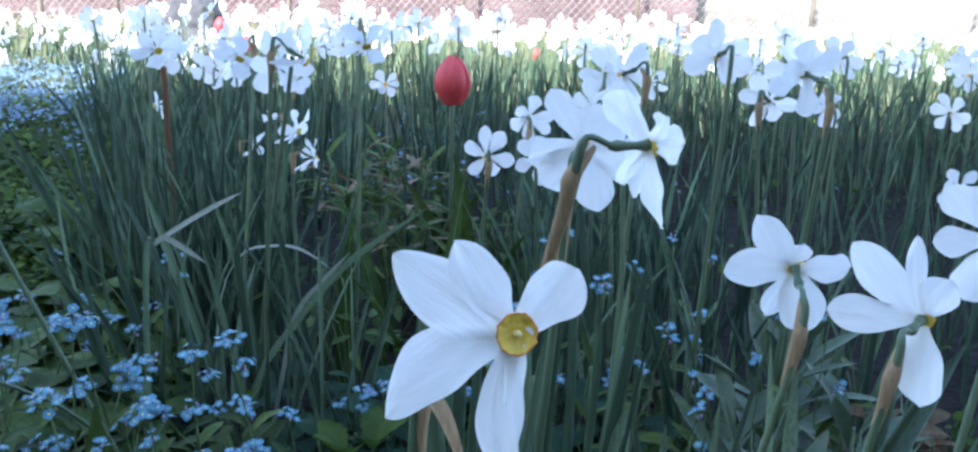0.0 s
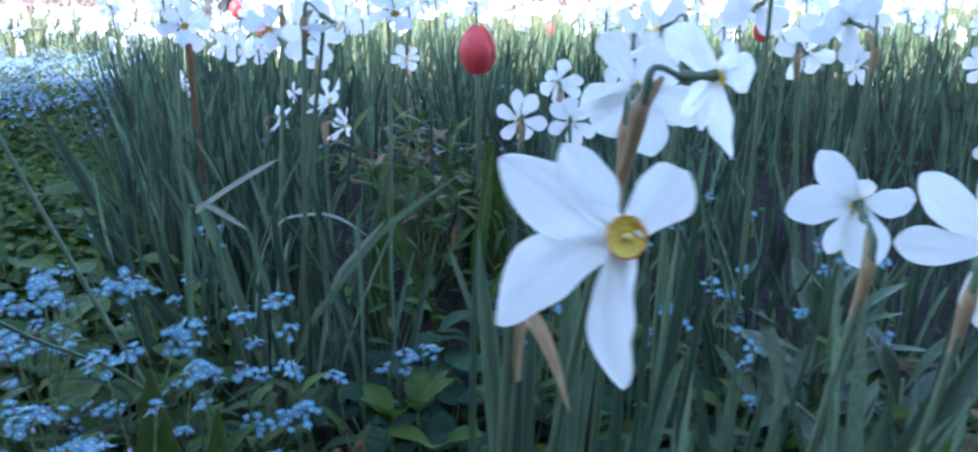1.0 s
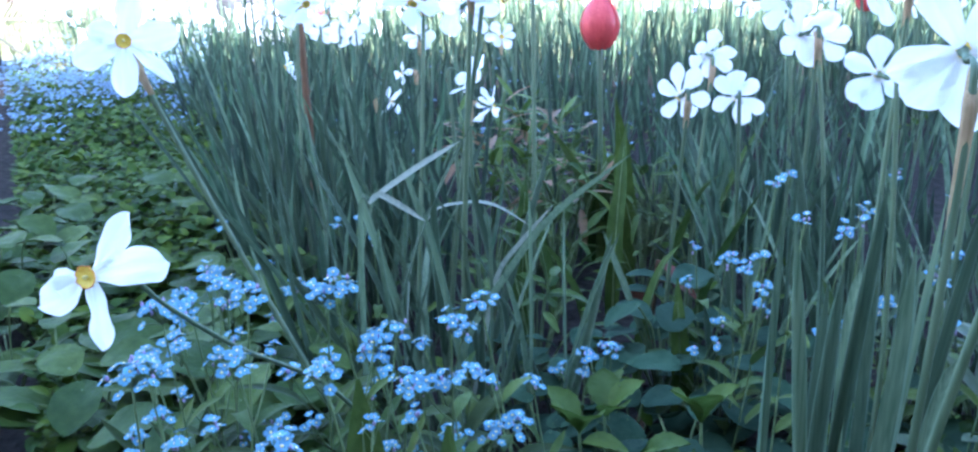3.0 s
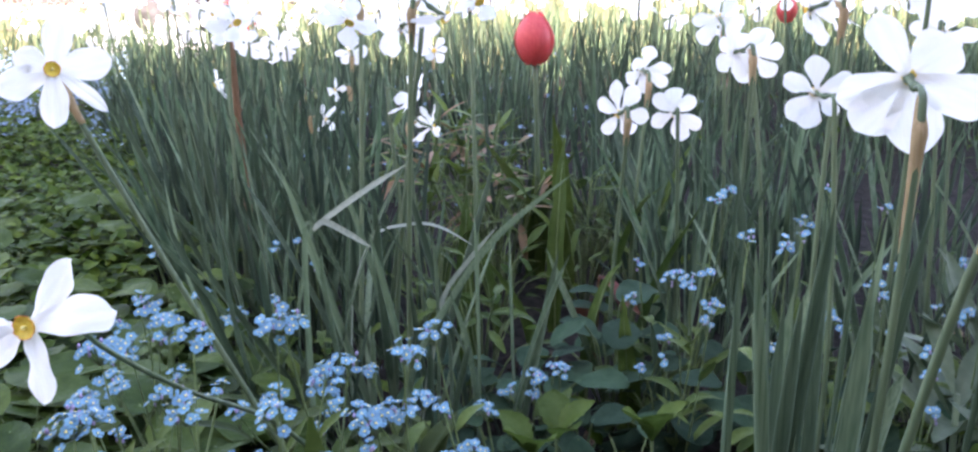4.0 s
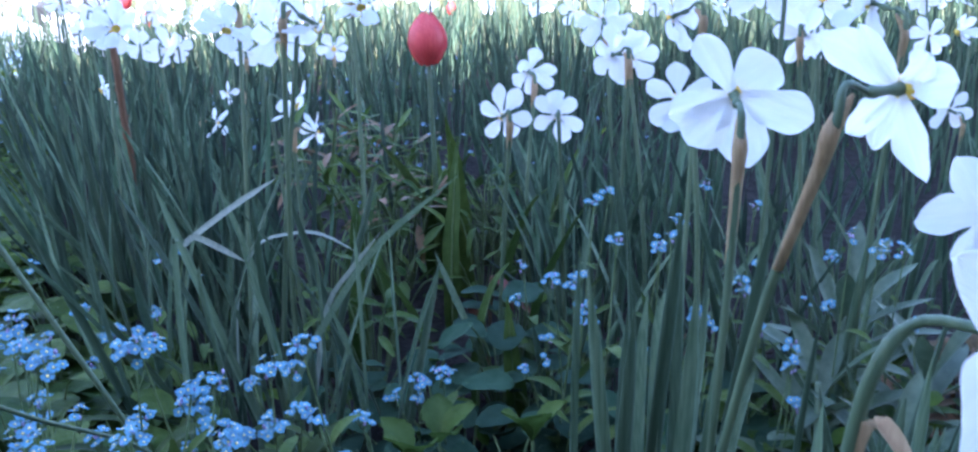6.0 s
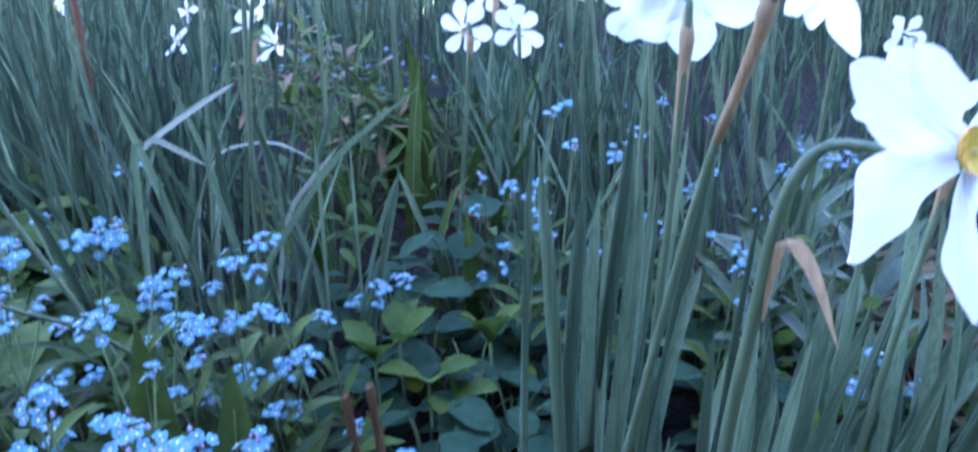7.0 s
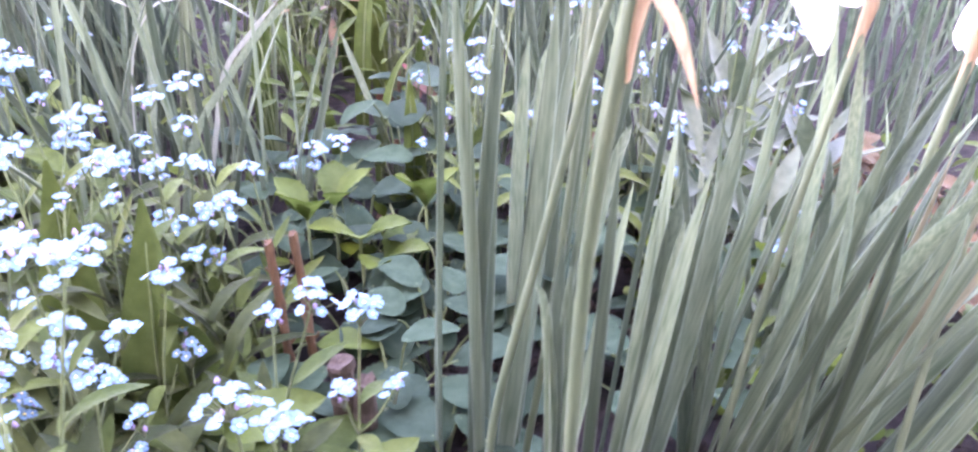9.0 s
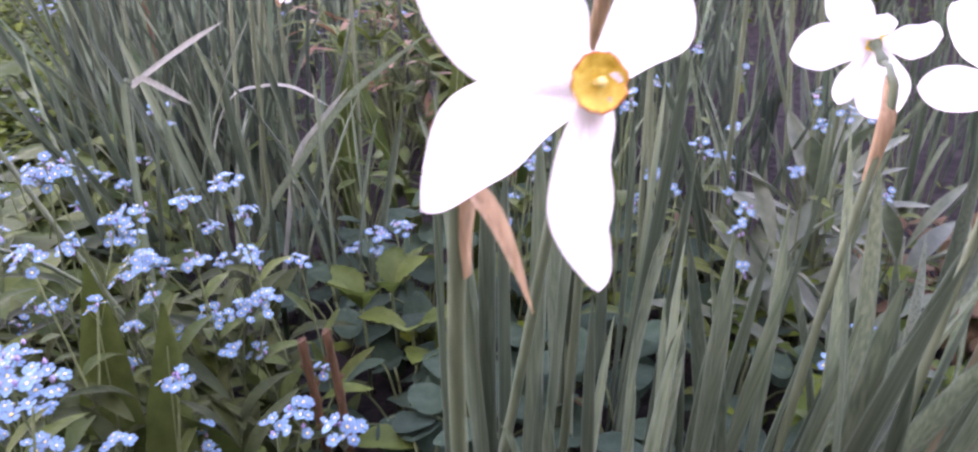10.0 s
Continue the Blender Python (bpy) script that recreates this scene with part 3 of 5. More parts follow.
# the large flower close to the path of the camera
main_petals = [(121, tepal(0.0325, 0.0150, 0.6, 0.45, 2.2, 0.0, 0.002, 0.03, 50), 1, 1, 2), (143.5, tepal(0.0424, 0.0205, 0.50, 0.5, 1.5, -0.0020, -0.002, -0.03, 51), 1, 1, -1),
               (209, tepal(0.0440, 0.0195, 0.54, 0.42, 1.8, 0.0050, -0.003, -0.04, 52), 1, 1, -2), (-93.0, tepal(0.0370, 0.0074, 0.50, 0.7, 1.6, 0.0004, 0.002, -0.03, 53), 1, 1, -4),
               (-95.5, tepal(0.0435, 0.0112, 0.68, 0.62, 3.2, 0.0058, 0.002, 0.0, 54), 1, 1, 3), (43, tepal(0.0264, 0.0178, 0.64, 0.4, 3.0, 0.0, 0.002, 0.06, 55), 1, 1, 4)]
main_flower = narcissus((0.004, 0.330, 0), (0.032, 0.264, 0.472), (0.30, -0.91, 0.27), 0, 1.0, main_petals, spathe=False,
                        label="large white narcissus with a yellow cup and a dry brown spathe", kinks=[(0.001, 0.322, 0.16), (-0.003, 0.312, 0.33), (0.000, 0.302, 0.415)], seed=1, bend=((0.0035, 0.298, 0.450), (0.0125, 0.2945, 0.4655)))
mb = Vector((0.004, 0.330, 0))
fold_run = ((0.002, 0.302, 0.408), (0.002, 0.300, 0.418), (0.003, 0.2985, 0.428), (0.005, 0.297, 0.435), (0.010, 0.295, 0.430), (0.015, 0.292, 0.419), (0.020, 0.288, 0.404))
v, f = strap([Vector(p) - mb for p in fold_run], 0.0058, (1, 0.2, 0), 18, 0.6, 0.5)
part("spathe", mesh_of("spathe", v, f, M["spathe"]), main_flower, None, "dry papery brown spathe, folded over")

# flowers that stand where the camera passes near
FRONT = [(75.6, 0.0455, 0.0208), (5.9, 0.0455, 0.0242), (-44.9, 0.0520, 0.0112), (-95.9, 0.0475, 0.0200), (-159.8, 0.0465, 0.0228), (155.6, 0.0300, 0.0190)]
BACK = [(56.9, 0.0423, 0.0165), (138.9, 0.0310, 0.0285), (-162.1, 0.0487, 0.0237), (-104.7, 0.0483, 0.0280), (-19.9, 0.0400, 0.0201), (-51.3, 0.0407, 0.0258)]
BACK2 = [(52.6, 0.0417, 0.0180), (-9.2, 0.0419, 0.0225), (171.9, 0.0320, 0.0177), (100.6, 0.0160, 0.0130), (-106.5, 0.0442, 0.0256), (-69.1, 0.0376, 0.0130)]
BACK3 = [(39.6, 0.0548, 0.0225), (-5.9, 0.0505, 0.0200), (80.8, 0.0472, 0.0092), (114.0, 0.0280, 0.0190), (-95.4, 0.0516, 0.0225), (-78.0, 0.0451, 0.0153)]
BACK4 = [(50.0, 0.0345, 0.0130), (26.0, 0.0465, 0.0180), (-45.0, 0.0330, 0.0125), (-70.0, 0.0310, 0.0120), (-115.0, 0.0425, 0.0140), (168.0, 0.0255, 0.0175), (125.0, 0.0200, 0.0130)]
FLOP = [(52.1, 0.0452, 0.0141), (12.9, 0.0552, 0.0183), (-82.1, 0.0410, 0.0148), (-150.2, 0.0400, 0.0183), (-166.8, 0.0260, 0.0141)]
OWN = {2: BACK4, 0: FRONT, 1: BACK, 3: BACK2, 4: BACK3}


def own_petals(spec, seed):
    q = random.Random(seed)
    return [(a, tepal(L, 1.12 * W, q.uniform(0.55, 0.70), q.uniform(0.26, 0.42), q.uniform(2.2, 3.2), q.uniform(-0.0015, 0.0015), q.uniform(-0.002, 0.002), q.uniform(-0.05, 0.04), seed + k),
             1, 1, q.uniform(-3, 4)) for k, (a, L, W) in enumerate(spec)]


KINKS = {2: [(-0.006, 0.474, 0.12), (0.020, 0.471, 0.27), (0.045, 0.464, 0.405)]}
NEAR = [
    # base, head, facing, roll, size
    ((-0.27, 0.80, 0), (-0.476, 0.772, 0.474), (0.28, -0.93, 0.12), 0, 0.91, "white narcissus on a leaning stalk, facing outward"),
    ((0.030, 0.560, 0), (0.079, 0.608, 0.472), (0.25, 0.95, 0.12), 0, 1.0, "white narcissus seen from behind on a straight stalk"),
    ((0.000, 0.475, 0), (0.099, 0.466, 0.496), (0.90, 0.43, -0.03), 0, 1.0, "white narcissus turned sideways on a bent neck"),
    ((0.140, 0.470, 0), (0.205, 0.540, 0.412), (0.15, 0.95, 0.2), 0, 1.0, "white narcissus with a dry brown spathe"),
    ((0.185, 0.440, 0), (0.258, 0.485, 0.402), (0.62, 0.78, 0.05), 0, 1.0, "white narcissus on a grey-green bent neck"),
    ((0.235, 0.430, 0), (0.335, 0.560, 0.430), (0.3, 0.93, -0.15), 45, 1.0, "white narcissus seen from behind"),
    ((-0.012, 1.150, 0), (0.004, 1.172, 0.361), (-0.10, 0.90, -0.25), 12, 0.90, "small white narcissus seen from behind"),
    ((0.045, 1.300, 0), (0.060, 1.334, 0.392), (-0.05, 0.92, 0.05), 40, 0.90, "small white narcissus seen from behind"),
    ((0.075, 1.150, 0), (0.072, 1.180, 0.358), (0.10, 0.90, -0.20), 30, 0.88, "small white narcissus seen from behind"),
    ((0.120, 1.110, 0), (0.134, 1.152, 0.432), (-0.25, 0.85, -0.2), 20, 0.90, "white narcissus nodding away from the path"),
    ((0.165, 1.130, 0), (0.165, 1.180, 0.424), (0.30, 0.80, -0.3), 50, 0.90, "white narcissus nodding away from the path"),
    ((0.140, 0.860, 0), (0.137, 0.900, 0.420), (-0.1, 0.95, 0.05), 35, 0.85, "white narcissus seen from behind"),
    ((0.760, 1.430, 0), (0.755, 1.449, 0.285), (-0.05, 0.9, 0.1), 10, 0.90, "white narcissus with slender spread petals"),
    ((-0.250, 1.010, 0), (-0.197, 1.020, 0.490), (0.65, 0.55, -0.5), 10, 1.05, "white narcissus with a nodding head"),
    ((-0.275, 1.060, 0), (-0.245, 1.090, 0.475), (-0.55, 0.65, -0.45), 10, 1.0, "white narcissus with a nodding head"),
    ((-0.330, 1.150, 0), (-0.310, 1.170, 0.478), (-0.2, -0.6, -0.55), 0, 0.9, "white narcissus with a nodding head"),
    ((-0.580, 1.600, 0), (-0.568, 1.606, 0.452), (0.2, -0.8, -0.2), 0, 1.0, "white narcissus facing the path"),
    ((-0.500, 1.350, 0), (-0.492, 1.368, 0.470), (0.4, -0.6, -0.4), 20, 0.95, "white narcissus facing the path"),
    ((-0.180, 1.200, 0), (-0.160, 1.227, 0.495), (0.25, -0.5, -0.7), 20, 1.0, "white narcissus with a nodding head"),
    ((0.310, 0.870, 0), (0.315, 0.900, 0.500), (-0.3, 0.8, 0.2), 20, 0.95, "white narcissus seen from behind"),
    ((0.240, 0.960, 0), (0.250, 0.990, 0.510), (-0.1, 0.9, -0.2), 30, 0.95, "white narcissus seen from behind"),
    ((0.330, 1.030, 0), (0.330, 1.067, 0.455), (0.5, 0.8, -0.3), 0, 0.9, "white narcissus seen from behind"),
    ((0.150, 0.900, 0), (0.148, 0.960, 0.490), (-0.5, 0.8, -0.3), 15, 0.9, "white narcissus seen from behind"),
    ((-0.600, 1.660, 0), (-0.607, 1.640, 0.350), (-0.9, -0.2, -0.3), 0, 0.75, "white narcissus seen from the side"),
    ((-0.420, 1.600, 0), (-0.425, 1.620, 0.290), (0.85, -0.3, -0.2), 10, 0.7, "white narcissus seen from the side"),
    ((-0.400, 1.660, 0), (-0.412, 1.680, 0.330), (-0.85, -0.4, -0.2), 10, 0.6, "white narcissus seen from the side"),
    ((-0.245, 1.150, 0), (-0.243, 1.180, 0.385), (0.9, -0.1, -0.3), 0, 0.75, "white narcissus seen from the side"),
    ((-0.225, 1.160, 0), (-0.222, 1.180, 0.350), (0.85, 0.3, -0.4), 0, 0.7, "white narcissus seen from the side"),
    ((-0.400, 1.850, 0), (-0.408, 1.870, 0.378), (-0.2, 0.95, 0.0), 0, 0.8, "white narcissus seen from behind"),
    ((0.380, 1.100, 0), (0.377, 1.130, 0.490), (-0.3, -0.8, 0.2), 0, 0.9, "white narcissus facing the path"),
    ((0.170, 1.340, 0), (0.172, 1.370, 0.455), (0.1, 0.9, 0.2), 10, 0.95, "white narcissus seen from behind"),
    ((-0.260, 2.150, 0), (-0.262, 2.180, 0.345), (0.1, -0.9, 0.1), 0, 0.85, "small white narcissus with pointed petals"),
]
for i, (b, h, n, roll, size, lab) in enumerate(NEAR):
    narcissus(b, h, n, roll, size, own_petals(OWN[i], 800 + 10 * i) if i in OWN else None, (rnd.uniform(-0.012, 0.012), rnd.uniform(-0.01, 0.01)), (i % 3 != 2 and i != 5) or i == 2, lab, seed=100 + i, kinks=KINKS.get(i), brown=0.065 if i in (1, 2) else 0.03)
narcissus((-0.27, 0.73, 0), (-0.392, 0.520, 0.374), (-0.26, -0.95, 0.14), 0, 1.0, own_petals(FLOP, 880), spathe=False,
                 label="white narcissus drooping on a flopped stalk over blue flowers",
                 kinks=[(-0.285, 0.700, 0.16), (-0.308, 0.660, 0.238), (-0.360, 0.628, 0.284)], seed=60, thick=0.7)


def simple_narcissus(i):
    """A narcissus of the far rows, 0.44 m tall, to be copied."""
    r = random.Random(900 + i)
    t = thing("narcissus", (0, 0, 0), "white narcissus in the crowded far rows", "flower", "narcissi in the far rows")
    el, az = r.uniform(-0.95, 0.0), r.gauss(0, 0.8)
    n = Vector((math.sin(az), math.cos(az), el)).normalized()
    c = Vector((r.uniform(-0.02, 0.02), 0, 0.44))
    fm = Matrix.Translation(c) @ facing(n, r.uniform(0, 60))
    sweep = r.choice((-34, -20, -8, 0, 6))
    for k in range(6):
        part("petal", LOWP[r.randrange(4)], t, fm @ turn_z(60 * k + r.uniform(-14, 14)) @ Matrix.Rotation(radians(sweep + r.uniform(-18, 14)), 4, 'X') @ Matrix.Diagonal((r.uniform(0.7, 1.05), r.uniform(0.85, 1.08), 1, 1)))
    part("cup", LOWCUP, t, fm)
    knee = c - n * 0.03 + Vector((0, 0, -0.02))
    v, f = tube(spline([(0, 0, -0.02), knee * 0.5 + Vector((r.uniform(-0.01, 0.01), 0, 0)), knee, c - n * 0.012], 10), 0.0026, 5)
    part("stem", mesh_of("stem", v, f, M["stem"]), t)
    return t


LOWP = [petal_mesh("petal", 0.040, 0.026, 0.001, (-0.15, 0.1, -0.3, 0.0)[i], 0.0015, 0, 70 + i, 5, 3) for i in range(4)]
LOWCUP = mesh_of("cup", *tube([(0, 0, 0), (0, 0, 0.006)], [0.004, 0.008], 9), M["cup"])
SIMPLE = [simple_narcissus(i) for i in range(10)]
spots = []


def free_spot(x, y, gap):
    if any((x - a) ** 2 + (y - b) ** 2 < gap * gap for a, b in spots):
        return False
    spots.append((x, y))
    return True


def row_limit(y):
    """Left edge of the narcissus rows at depth y."""
    return -0.08 - 0.36 * y if y < 1.6 else -0.656 - 0.48 * (y - 1.6)


r = random.Random(21)
placed = 0
while placed < 190:
    y = 1.55 + 2.9 * r.random() ** 0.85
    x = r.uniform(max(row_limit(y), -0.62 * y - 0.1), max(0.72 * y, 2.0))
    if y < 2.3 and -0.5 < x < 0.15:
        continue
    if not free_spot(x, y, 0.07):
        continue
    k = placed % 10
    s = r.uniform(0.86, 1.08)
    m = pose(x, y, 0, 0, 0, r.uniform(-70, 70))
    if placed < 10:
        SIMPLE[k].matrix_basis = m @ Matrix.Scale(s, 4)
    else:
        q = copy_thing(SIMPLE[k], m)
        q.scale = (s, s, s)
    placed += 1

# farther rows, too many to count
pv, pf, sv, sf = [], [], [], []
LOWV = [tuple(v.co) for v in LOWP[1].vertices]
LOWF = [tuple(p.vertices) for p in LOWP[1].polygons]
for i in range(250):
    y = 3.6 + 3.4 * r.random()
    x = r.uniform(-0.50 * y + 0.25 * (y - 3.6), 0.68 * y)
    h = r.uniform(0.28, 0.42)
    az = r.uniform(0, 6.28)
    fm = Matrix.Translation((x, y, h)) @ facing((math.sin(az), math.cos(az), r.uniform(-0.5, 0.2)), r.uniform(0, 60))
    for k in range(6):
        m = fm @ turn_z(60 * k) @ Matrix.Rotation(radians(r.uniform(-25, 15)), 4, 'X')
        o = len(pv)
        pv += [m @ Vector(v) for v in LOWV]
        pf += [tuple(q + o for q in f) for f in LOWF]
    v, f = tube([(x, y, 0), (x + r.uniform(-0.02, 0.02), y, h)], 0.003, 3)
    o = len(sv)
    sv += v
    sf += [tuple(q + o for q in g) for g in f]
for i in range(220):
    y = r.uniform(4.3, 8.6)
    x = r.uniform(-0.60 * y, -0.20 * y)
    h = r.uniform(0.16, 0.30)
    az = r.uniform(0, 6.28)
    fm = Matrix.Translation((x, y, h)) @ facing((math.sin(az), math.cos(az), r.uniform(-0.3, 0.6)), r.uniform(0, 60))
    for k in range(6):
        m = fm @ turn_z(60 * k) @ Matrix.Rotation(radians(r.uniform(-25, 15)), 4, 'X')
        o = len(pv)
        pv += [m @ Vector(v) for v in LOWV]
        pf += [tuple(q + o for q in f) for f in LOWF]
    v, f = tube([(x, y, 0), (x + r.uniform(-0.02, 0.02), y, h)], 0.003, 3)
    o = len(sv)
    sv += v
    sf += [tuple(q + o for q in g) for g in f]
solo("far_narcissus_blossoms", mesh_of("far_blossoms", pv, pf, M["petal"]), "mass of white narcissus blossoms in the sunlit distance", "flowers", "stuff")
solo("far_narcissus_stalks", mesh_of("far_stalks", sv, sf, M["stem"]), "stalks of the far narcissi", "flowers", "stuff")

# ---- narcissus leaves ----
BLADES = []
for i in range(14):
    L = 0.36
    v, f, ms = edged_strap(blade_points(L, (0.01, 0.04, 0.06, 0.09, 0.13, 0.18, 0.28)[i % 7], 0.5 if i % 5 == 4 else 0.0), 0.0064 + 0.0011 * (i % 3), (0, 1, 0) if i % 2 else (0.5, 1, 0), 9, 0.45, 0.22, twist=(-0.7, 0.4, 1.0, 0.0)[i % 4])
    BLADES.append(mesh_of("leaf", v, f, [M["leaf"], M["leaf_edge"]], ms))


DRY_BLADES = []
for i in range(2):
    v, f, ms = edged_strap(blade_points(0.33, (0.05, 0.14)[i], 0.3 * i), 0.0060, (0.3, 1, 0), 9, 0.6, 0.3, twist=(0.9, -0.6)[i])
    DRY_BLADES.append(mesh_of("leaf", v, f, [M["straw_leaf"], M["leaf_edge"]], ms))


def leaf_clump(cx, cy, rx, ry, n, label, lo=0.75, hi=1.15, fan=0.0, lean=(0, 0), seed=0, wide=1.0, loose=4.0, straight=False):
    """A tuft of strap leaves; fan: how far they splay, lean: a common tilt in degrees."""
    r = random.Random(seed)
    t = thing("narcissus_leaves", (cx, cy, 0), label, "leaf clump", "tufts of narcissus leaves")
    for i in range(n):
        a, q = r.uniform(0, 6.28), math.sqrt(r.random())
        dx, dy = rx * q * math.cos(a), ry * q * math.sin(a)
        s = r.uniform(lo, hi)
        m = Matrix.Translation((dx, dy, -0.01)) @ Matrix.Rotation(radians(lean[0] + fan * dx / max(rx, 0.01) + r.gauss(0, loose)), 4, 'Y') @ Matrix.Rotation(radians(lean[1] - fan * 0.6 * dy / max(ry, 0.01) + r.gauss(0, loose)), 4, 'X') @ turn_z(r.uniform(0, 360)) @ Matrix.Diagonal((1, wide * r.uniform(0.8, 1.25), s, 1))
        k = r.randrange(14)
        dry = seed == 10 and i % 12 == 5
        part("leaf", DRY_BLADES[k % 2] if dry else BLADES[(k // 7) * 7 + k % 3 if straight else k], t, m, "yellowing dry narcissus leaf" if dry else "")
    return t


GREY = "tuft of upright grey-green narcissus leaves"
leaf_clump(-0.33, 1.03, 0.09, 0.10, 18, GREY, 0.5, 1.12, 4, seed=1, loose=10)
leaf_clump(-0.22, 0.98, 0.09, 0.09, 26, GREY, 0.5, 1.10, 6, seed=2, loose=10)
leaf_clump(-0.39, 1.20, 0.11, 0.12, 24, GREY, 0.5, 1.15, 4, seed=3, loose=10)
leaf_clump(-0.46, 1.45, 0.12, 0.14, 26, GREY, 0.5, 1.15, 4, seed=4, loose=10)
leaf_clump(-0.39, 1.08, 0.05, 0.10, 5, "tuft of narcissus leaves leaning out over the low plants", 0.8, 1.2, 9, (-12, 0), seed=13, loose=8)
leaf_clump(-0.51, 1.36, 0.07, 0.11, 9, "tuft of narcissus leaves leaning out over the low plants", 0.8, 1.2, 6, (-8, 0), seed=14, loose=8)
leaf_clump(-0.65, 1.64, 0.07, 0.10, 20, "tuft of narcissus leaves leaning out over the low plants", 0.8, 1.2, 6, (-5, 0), seed=15, loose=7)
leaf_clump(0.12, 1.10, 0.13, 0.13, 27, GREY, 0.5, 1.0, 5, seed=5, loose=8)
leaf_clump(0.30, 1.02, 0.12, 0.12, 32, GREY, 0.5, 1.0, 9, seed=6, loose=9)
leaf_clump(0.52, 1.15, 0.14, 0.14, 26, GREY, 0.5, 0.95, 9, seed=7, loose=10)
leaf_clump(0.004, 0.560, 0.036, 0.030, 7, "bundle of tall flat narcissus leaves", 0.95, 1.15, 2, (1, 0), seed=8, wide=1.75, loose=1.5, straight=True)
leaf_clump(0.085, 0.720, 0.035, 0.04, 9, "tuft of tall flat narcissus leaves", 0.85, 1.1, 3, (3, 0), seed=18, wide=1.55, loose=3, straight=True)
leaf_clump(0.045, 0.455, 0.022, 0.03, 9, "tuft of narcissus leaves under the large flower", 0.6, 0.95, 3, (5, 3), seed=11, wide=1.22, loose=3, straight=True)
leaf_clump(0.105, 0.50, 0.042, 0.05, 17, "tuft of broad narcissus leaves beside the large flower", 0.8, 1.1, 6, (9, 2), seed=9, wide=1.6, loose=5, straight=True)
leaf_clump(0.190, 0.49, 0.060, 0.06, 36, "splayed tuft of broad narcissus leaves", 0.85, 1.15, 12, (17, 2), seed=10, wide=1.55, loose=6)
leaf_clump(0.30, 0.66, 0.06, 0.06, 20, GREY, 0.5, 0.8, 14, (14, 0), seed=12, wide=1.1)


def special_blade(name, pts, width, side, mat, label, n=12, fold=0.3, tip=0.3):
    base = Vector(pts[0])
    v, f = strap([Vector(p) - base for p in pts], width, side, n, fold, tip)
    return solo(name, mesh_of(name, v, f, M[mat]), label, "leaf", m=Matrix.Translation(base))


fold = thing("narcissus_leaf", (-0.318, 0.845, 0), "folded narcissus leaf with pale snapped tips", "leaf")
fb = Vector((-0.318, 0.845, 0))
for nm, mt, pts, w in (("blade", "leaf", [(-0.322, 0.845, -0.01), (-0.324, 0.850, 0.16), (-0.321, 0.862, 0.310), (-0.312, 0.866, 0.322)], 0.0068),
                       ("folded_tip", "pale_leaf", [(-0.314, 0.865, 0.317), (-0.300, 0.870, 0.328), (-0.265, 0.880, 0.350), (-0.232, 0.889, 0.368)], 0.0058),
                       ("snapped_tip", "pale_leaf", [(-0.311, 0.860, 0.322), (-0.303, 0.864, 0.325), (-0.285, 0.866, 0.314), (-0.263, 0.866, 0.299)], 0.0056)):
    v, f = strap([Vector(p) - fb for p in pts], w, (0.4, 0.5, 0.8), 14, 0.3, 0.35)
    part(nm, mesh_of(nm, v, f, M[mt]), fold)
special_blade("narcissus_leaf", [(-0.270, 0.960, -0.01), (-0.241, 0.948, 0.135), (-0.200, 0.985, 0.20), (-0.147, 1.020, 0.260), (-0.060, 1.061, 0.318)], 0.0085, (0.6, 0.3, -0.6), "leaf", "long narcissus leaf leaning across the tuft", 16)
special_blade("narcissus_leaf", [(-0.250, 0.990, -0.01), (-0.225, 0.992, 0.12), (-0.208, 0.998, 0.198), (-0.180, 1.010, 0.235), (-0.148, 1.022, 0.270)], 0.006, (0.6, 0.3, -0.6), "pale_leaf", "pale narcissus leaf leaning across the tuft", 14)
special_blade("narcissus_leaf", [(-0.320, 1.03, -0.01), (-0.310, 1.035, 0.18), (-0.284, 1.041, 0.253), (-0.245, 1.048, 0.266), (-0.212, 1.050, 0.262), (-0.174, 1.046, 0.240)], 0.006, (0.1, 0.9, 0.3), "pale_leaf", "pale arching narcissus leaf", 20)

# leaves of the crowded rows behind
lv, lf = [], []
r = random.Random(33)
count = 0
while count < 3300:
    y = 1.25 + 3.2 * r.random() ** 1.2
    x = r.uniform(row_limit(y) - 0.05, max(0.75 * y + 0.1, 2.2))
    if y < 2.3 and -0.30 < x < 0.06 and noise.noise((x * 5, y * 5, 0)) < 0.45:
        continue
    if noise.noise((x * 4.2, y * 4.2, 7)) < -0.12:
        continue
    if x > 0.30 and y < 2.5 and r.random() > 0.40:
        continue
    L = r.uniform(0.20, 0.40)
    if x > 0.30 and y < 2.5:
        L *= 0.8
    az, bend = r.uniform(0, 6.28), r.choice((0.02, 0.05, 0.08, 0.12, 0.2, 0.3))
    v, f = strap([Vector((0, 0, -0.01)), Vector((bend * L * 0.2, 0, L * 0.5)), Vector((bend * L, 0, L * (1 - 0.25 * bend * bend)))], r.uniform(0.006, 0.010), (r.uniform(-0.6, 0.6), 1, 0), 4, 0.45, 0.3)
    m = pose(x, y, 0, r.gauss(0, 9), r.gauss(0, 9), math.degrees(az))
    o = len(lv)
    lv += [m @ q for q in v]
    lf += [tuple(k + o for k in g) for g in f]
    count += 1
